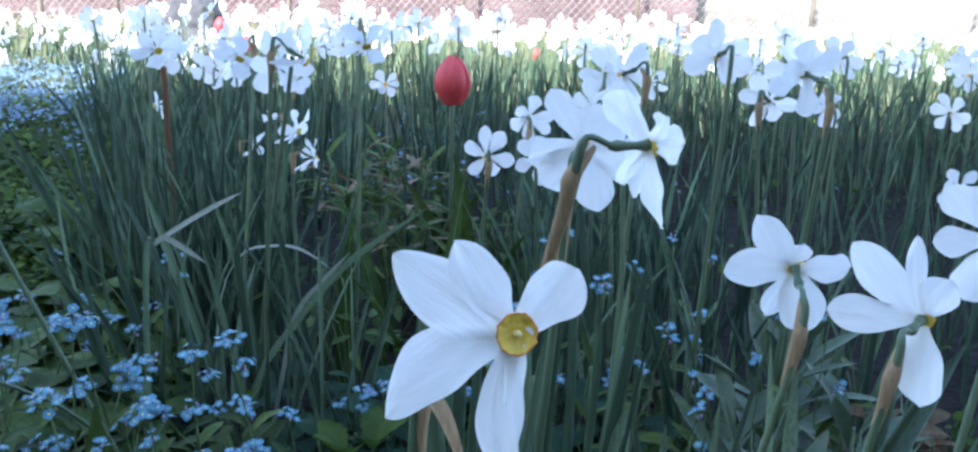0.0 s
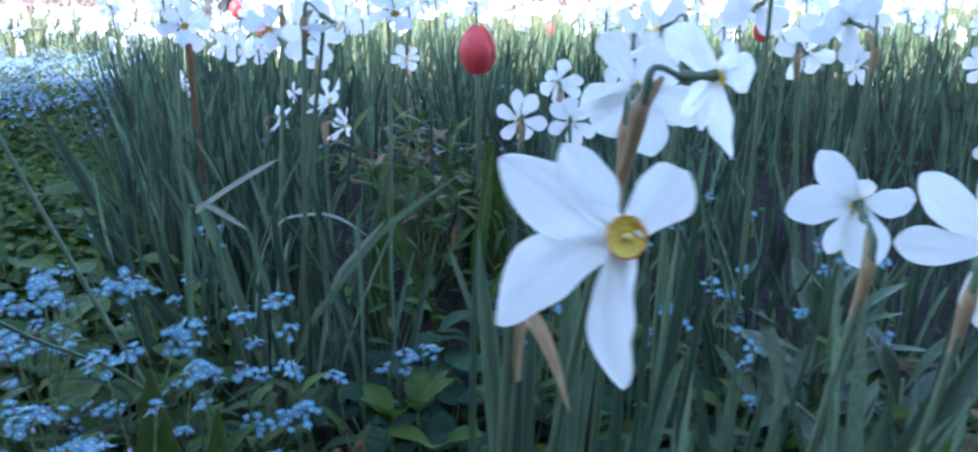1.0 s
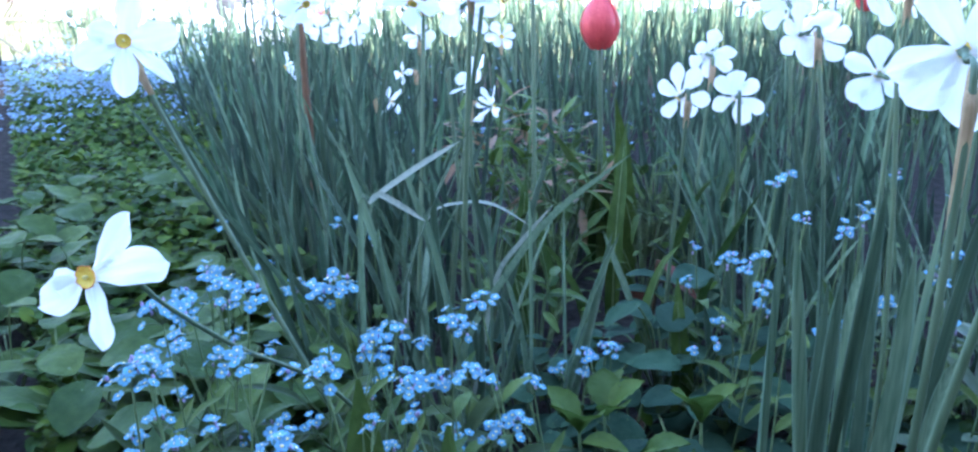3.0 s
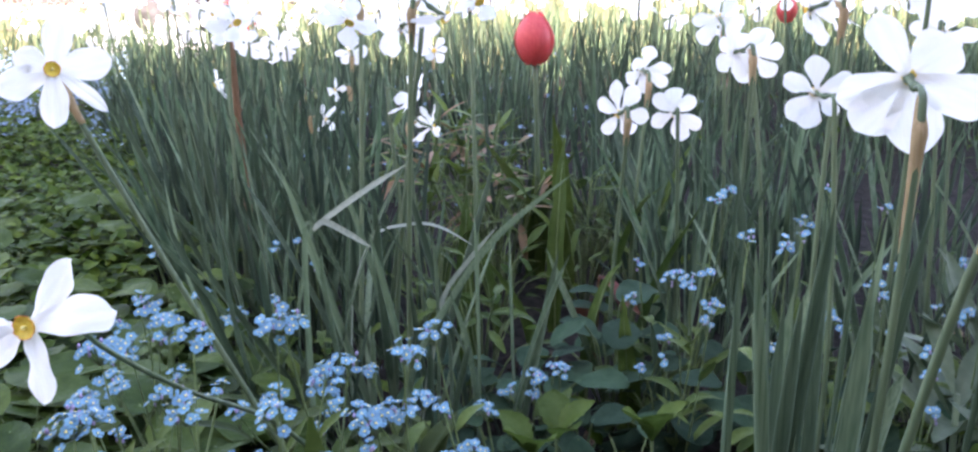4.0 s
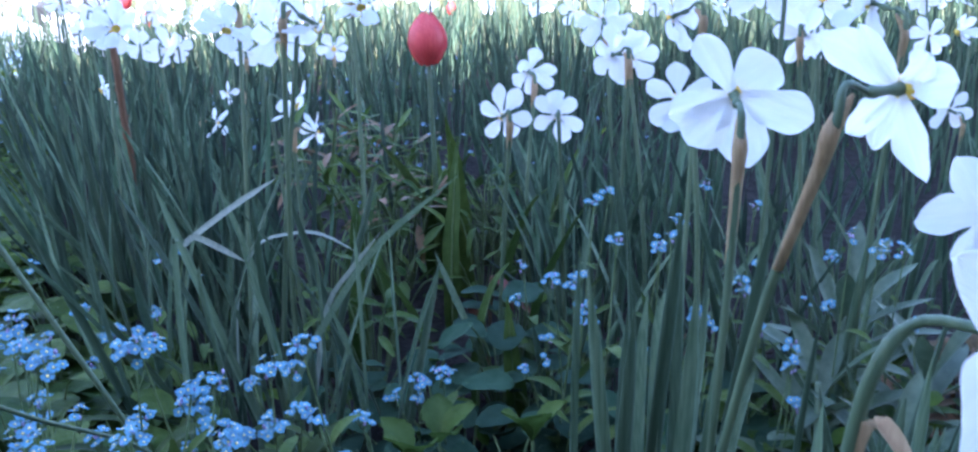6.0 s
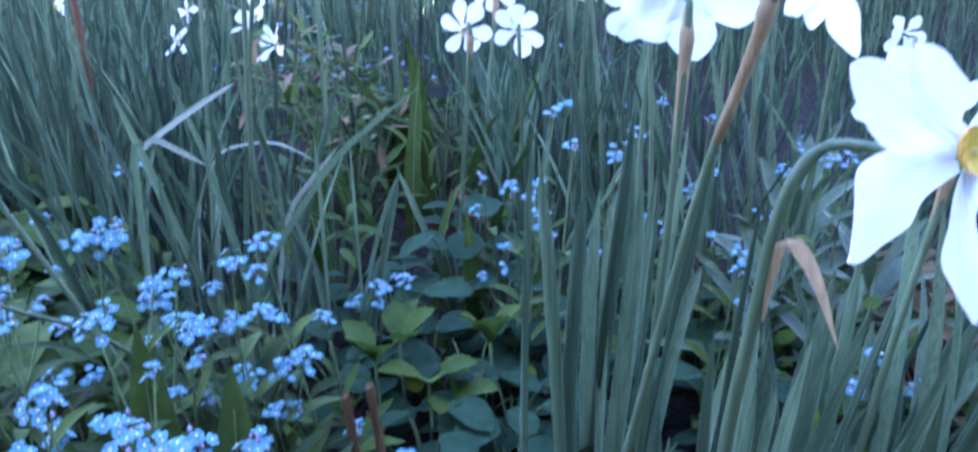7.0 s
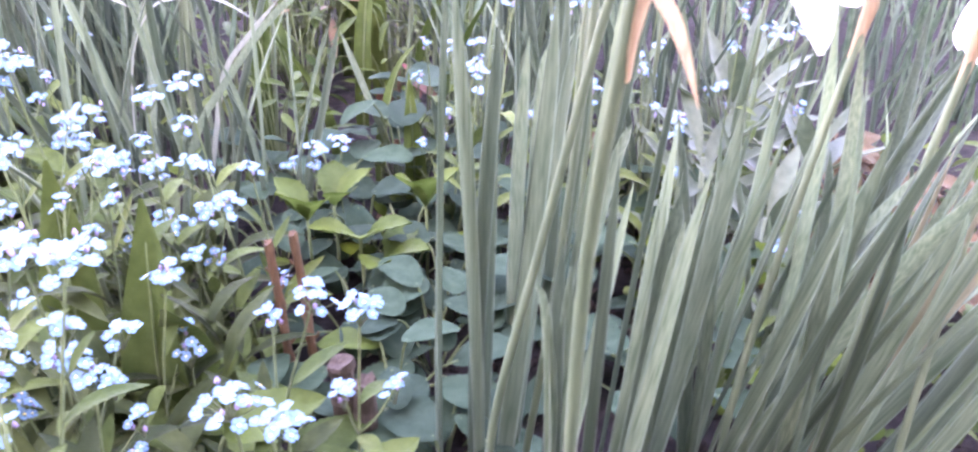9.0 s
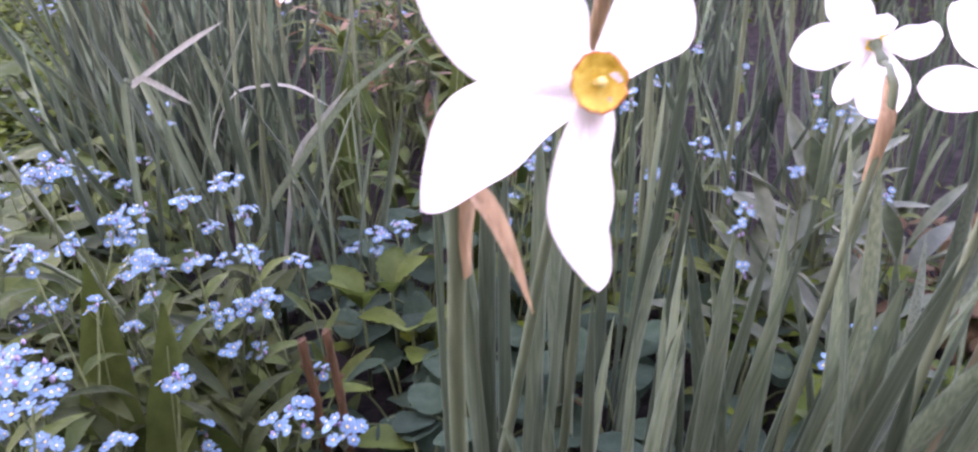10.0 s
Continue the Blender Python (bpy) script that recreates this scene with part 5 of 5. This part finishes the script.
for x, y, L, az, lean in ((-0.283, 0.640, 0.255, 98, 0.08), (-0.222, 0.590, 0.245, 78, 0.10), (-0.315, 0.600, 0.19, 125, 0.3), (-0.205, 0.640, 0.19, 270, 0.35)):
    broad_leaf(x, y, L, az, lean, 0.046, "fmn_leaf", "broad pointed light-green leaf standing upright", "broad upright leaves", 0, 0.22, 0.6)
for i, (x, y, L, az, lean, w) in enumerate(((-0.060, 1.36, 0.30, 75, 0.34, 0.026), (0.010, 1.30, 0.30, -20, 0.25, 0.032), (-0.150, 1.30, 0.28, 150, 0.3, 0.030), (-0.100, 1.18, 0.22, 200, 0.35, 0.034), (-0.045, 1.10, 0.24, 20, 0.2, 0.028),
                                             (-0.010, 0.985, 0.20, 100, 0.15, 0.026), (0.030, 1.17, 0.28, 330, 0.3, 0.030), (-0.19, 1.20, 0.30, 80, 0.15, 0.026), (-0.03, 1.50, 0.33, 250, 0.2, 0.036), (0.09, 1.45, 0.30, 10, 0.3, 0.03))):
    broad_leaf(x, y, L, az, lean, w, "herb_leaf", "broad pointed green leaf between the narcissus tufts", "broad green leaves", 0.4 if i % 3 == 1 else 0, 0.35, 0.7)
r = random.Random(91)
NARROW = []
for i in range(4):
    v, f = leaf_shape(0.062, 0.017, 0.06, 7, cup=0.3, curl=(-0.5, -0.2, -0.8, 0.0)[i], nu=9, widest=0.42, seed=230 + i)
    NARROW.append(mesh_of("leaf", v, f, M["herb_leaf"]))
for i in range(18):
    rosette("seedling", r.uniform(-0.26, 0.08), r.uniform(1.12, 1.80), 14, NARROW, "bushy green seedling between the narcissus tufts", "plant", 0.07, r.uniform(0.14, 0.24), 0.8, (-15, 45), group="bushy seedlings", seed=1540 + i)

# shoots with oblong leaves
OBLONG = []
for i in range(3):
    v, f = leaf_shape(0.115, 0.023, 0, cup=0.35, curl=(-0.12, -0.25, 0.0)[i], nu=12, widest=0.62, seed=90 + i, full=0.85)
    OBLONG.append(mesh_of("leaf", v, f, M["lily_leaf"]))
for i, (x, y, z) in enumerate(((0.315, 0.90, 0.21), (0.355, 0.96, 0.20), (0.265, 0.84, 0.15), (0.390, 0.86, 0.15), (0.300, 0.76, 0.12))):
    t = thing("lily_shoot", (x, y, 0), "young shoot with long oblong pale green leaves", "plant", "leafy shoots")
    v, f = tube([(0, 0, -0.01), (0.003, 0, z * 0.5), (0, 0, z)], 0.003, 7)
    part("stem", mesh_of("stem", v, f, M["stem"]), t)
    for k in range(11):
        part("leaf", OBLONG[k % 3], t, Matrix.Translation((0, 0, z * (0.40 + 0.052 * k))) @ turn_z(137 * k + 40 * i) @ Matrix.Rotation(radians(20 + 4.4 * k), 4, 'X') @ Matrix.Scale(1.08 - 0.03 * k, 4))

# bronze young foliage and red-brown stalks
BRONZE = []
for i in range(3):
    v, f = leaf_shape(0.080, 0.014, 0, cup=0.25, curl=(-0.3, -0.1, -0.5)[i], nu=8, widest=0.45, seed=95 + i)
    BRONZE.append(mesh_of("leaf", v, f, M["bronze"] if i < 1 else M["fresh_leaf"]))
for i, (x, y, h) in enumerate(((-0.20, 1.62, 0.27), (-0.27, 1.75, 0.30), (-0.12, 1.55, 0.22), (-0.16, 1.80, 0.28))):
    t = thing("peony", (x, y, 0), "young peony with narrow bronze and green leaflets", "plant", "young peonies")
    pieces = []
    q = random.Random(700 + i)
    for k in range(5):
        a = 1.26 * k + q.uniform(-0.3, 0.3)
        e = Vector((0.07 * math.cos(a), 0.07 * math.sin(a), h * q.uniform(0.7, 1.0)))
        v, f = tube(spline([(0, 0, -0.01), e * 0.5 + Vector((0, 0, 0.03)), e], 6), 0.0025, 5)
        part("stalk", mesh_of("stalk", v, f, M["hairy"]), t)
        for j in range(7):
            part("leaf", BRONZE[q.randrange(3)], t, Matrix.Translation(e * (0.72 + 0.04 * j)) @ turn_z(math.degrees(a) - 90 + q.uniform(-90, 90)) @ Matrix.Rotation(radians(q.uniform(-20, 50)), 4, 'X') @ Matrix.Scale(q.uniform(0.7, 1.1), 4))


def stub(name, low, high, rad, mat, label, buds=8):
    """A woody stalk, cut off aslant at the top, with a ragged bark and small buds."""
    low, high = Vector(low), Vector(high)
    d = high - low
    n, sides = 26, 11
    q = random.Random(int(1000 * abs(low.x) + 7))
    vs, fs = [], []
    for i in range(n + 1):
        c = d * (i / n) + Vector(noise.noise_vector(d * (i / n) * 16 + low * 9)) * rad * 0.4
        knot = 1.16 if i % 7 == 4 else 1.0
        for k in range(sides):
            a = 2 * math.pi * k / sides
            w = rad * (1.12 - 0.18 * i / n) * knot * (1 + 0.20 * noise.noise((3 * math.cos(a), 3 * math.sin(a), 60 * d.z * i / n + low.x * 40)))
            top = (rad * 0.3 * math.cos(a - 0.6) + q.uniform(-0.3, 0.3) * rad) if i == n else 0
            vs.append(c + Vector((w * math.cos(a), w * math.sin(a), top)))
    for i in range(n):
        for k in range(sides):
            fs.append((i * sides + k, i * sides + (k + 1) % sides, (i + 1) * sides + (k + 1) % sides, (i + 1) * sides + k))
    vs.append(d - Vector((0, 0, rad * 0.5)))
    for k in range(sides):
        fs.append((n * sides + k, n * sides + (k + 1) % sides, len(vs) - 1))
    t = thing(name, low, label, "stalk", "cut stalks")
    part("bark", mesh_of("bark", vs, fs, M[mat], smooth=False), t)
    for k in range(buds):
        a = 2.2 * k
        p = d * (0.22 + 0.72 * k / buds) + Vector((rad * math.cos(a), rad * math.sin(a), 0)) * 0.8
        e, g = tube([p, p + Vector((0.003 * math.cos(a), 0.003 * math.sin(a), 0.003)), p + Vector((0.003 * math.cos(a), 0.003 * math.sin(a), 0.006))], [0.0013, 0.0014, 0.0003], 5)
        part("bud", mesh_of("bud", e, g, M[mat]), t)
    return t


stub("cut_stalk", (-0.132, 0.690, -0.03), (-0.148, 0.690, 0.158), 0.0036, "red_stalk", "red-brown cut woody stalk with tiny buds")
stub("cut_stalk", (-0.112, 0.690, -0.03), (-0.129, 0.693, 0.163), 0.0036, "red_stalk", "red-brown cut woody stalk with tiny buds")
stub("cut_stalk", (-0.092, 0.620, -0.03), (-0.095, 0.598, 0.108), 0.0095, "brown_stub", "thick dry brown cut stump of a stalk")
stub("cut_stalk", (-0.077, 0.612, -0.03), (-0.080, 0.588, 0.096), 0.0085, "brown_stub", "thick dry brown cut stump of a stalk")
stub("red_shoot", (-0.545, 1.535, -0.03), (-0.547, 1.531, 0.430), 0.0055, "red_stalk", "tall reddish-brown stalk among the leaves")

MAROON = []
for i in range(2):
    v, f = leaf_shape(0.060, 0.030, 0.08, 8, cup=0.5, curl=-0.5, nu=14, widest=0.5, seed=140 + i)
    MAROON.append(mesh_of("leaf", v, f, M["maroon"]))
rosette("red_leaved_shoot", -0.018, 1.225, 3, MAROON, "young shoot with folded dark-red leaves", "plant", 0.018, 0.16, 0.9, (-30, 60), "red_stalk", seed=660, stalk_r=0.002)

PINK = []
for i in range(3):
    v, f = leaf_shape(0.060, 0.050, 0.06, 9, cup=0.25, curl=-0.3, nu=18, heart=0.3, widest=0.5, seed=120 + i, full=0.6)
    PINK.append(mesh_of("leaf", v, f, M["pink_leaf"]))
for i, (x, y) in enumerate(((0.46, 0.82), (0.55, 0.92), (0.42, 0.76), (0.53, 0.80), (0.50, 0.96))):
    rosette("coral_bells", x, y, 20, PINK, "plant with rounded dull brown leaves", "plant", 0.085, 0.11, 0.58, (-20, 35), "red_stalk", "brown-leaved plants", 630 + i)

# dry leaves on the soil
r = random.Random(88)
DRY = []
for i in range(3):
    v, f = leaf_shape(0.06, 0.03, 0.05, 7, cup=0.6, curl=(-0.4, 0.3, -0.8)[i], nu=10, widest=0.45, seed=110 + i)
    DRY.append(mesh_of("dry_leaf", v, f, M["tan_leaf"]))
for i in range(12):
    x, y, z = r.uniform(-0.3, 0.5), r.uniform(0.5, 1.3), 0.012
    solo("dry_leaf", DRY[i % 3], "curled dry brown leaf lying on the soil", "leaf", m=pose(x, y, z, r.uniform(-40, 40), r.uniform(-30, 30), r.uniform(0, 360)) @ Matrix.Scale(0.8, 4), group="dry leaves")

# soil crumbs
bv, bf = [], []
bm = bmesh.new()
bmesh.ops.create_icosphere(bm, subdivisions=1, radius=1.0)
IV = [v.co.copy() for v in bm.verts]
IF = [tuple(v.index for v in f.verts) for f in bm.faces]
bm.free()
for i in range(2600):
    x, y = r.uniform(-0.6, 0.6), r.uniform(0.35, 1.3)
    s = 0.002 + 0.007 * r.random() ** 3
    o = len(bv)
    bv += [Vector((x, y, ground_height(x, y))) + Vector((q.x * s * r.uniform(0.7, 1.3), q.y * s * r.uniform(0.7, 1.3), q.z * s * 0.7)) for q in IV]
    bf += [tuple(k + o for k in g) for g in IF]
solo("soil_crumbs", mesh_of("soil_crumbs", bv, bf, M["clod"], smooth=False), "crumbs of dark soil", "soil", "stuff")

# lawn beyond the bed
wv, wf = [], []
for i in range(16000):
    y = 4.6 + 8.5 * r.random() if i < 9000 else r.uniform(-2.2, 0.16)
    x = r.uniform(-0.68 * y, 0.68 * y) if i < 9000 else r.uniform(-0.1 - 0.61 * y, 3.0)
    h, a = r.uniform(0.04, 0.12), r.uniform(0, 6.28)
    dx, dy = math.cos(a) * 0.008, math.sin(a) * 0.008
    o = len(wv)
    wv += [(x - dx, y - dy, 0), (x + dx, y + dy, 0), (x + r.uniform(-0.03, 0.03), y + r.uniform(-0.03, 0.03), h)]
    wf.append((o, o + 1, o + 2))
solo("lawn", mesh_of("lawn", wv, wf, M["lawn"]), "sunlit rough grass beyond the bed", "grass", "stuff")

build_pavement()
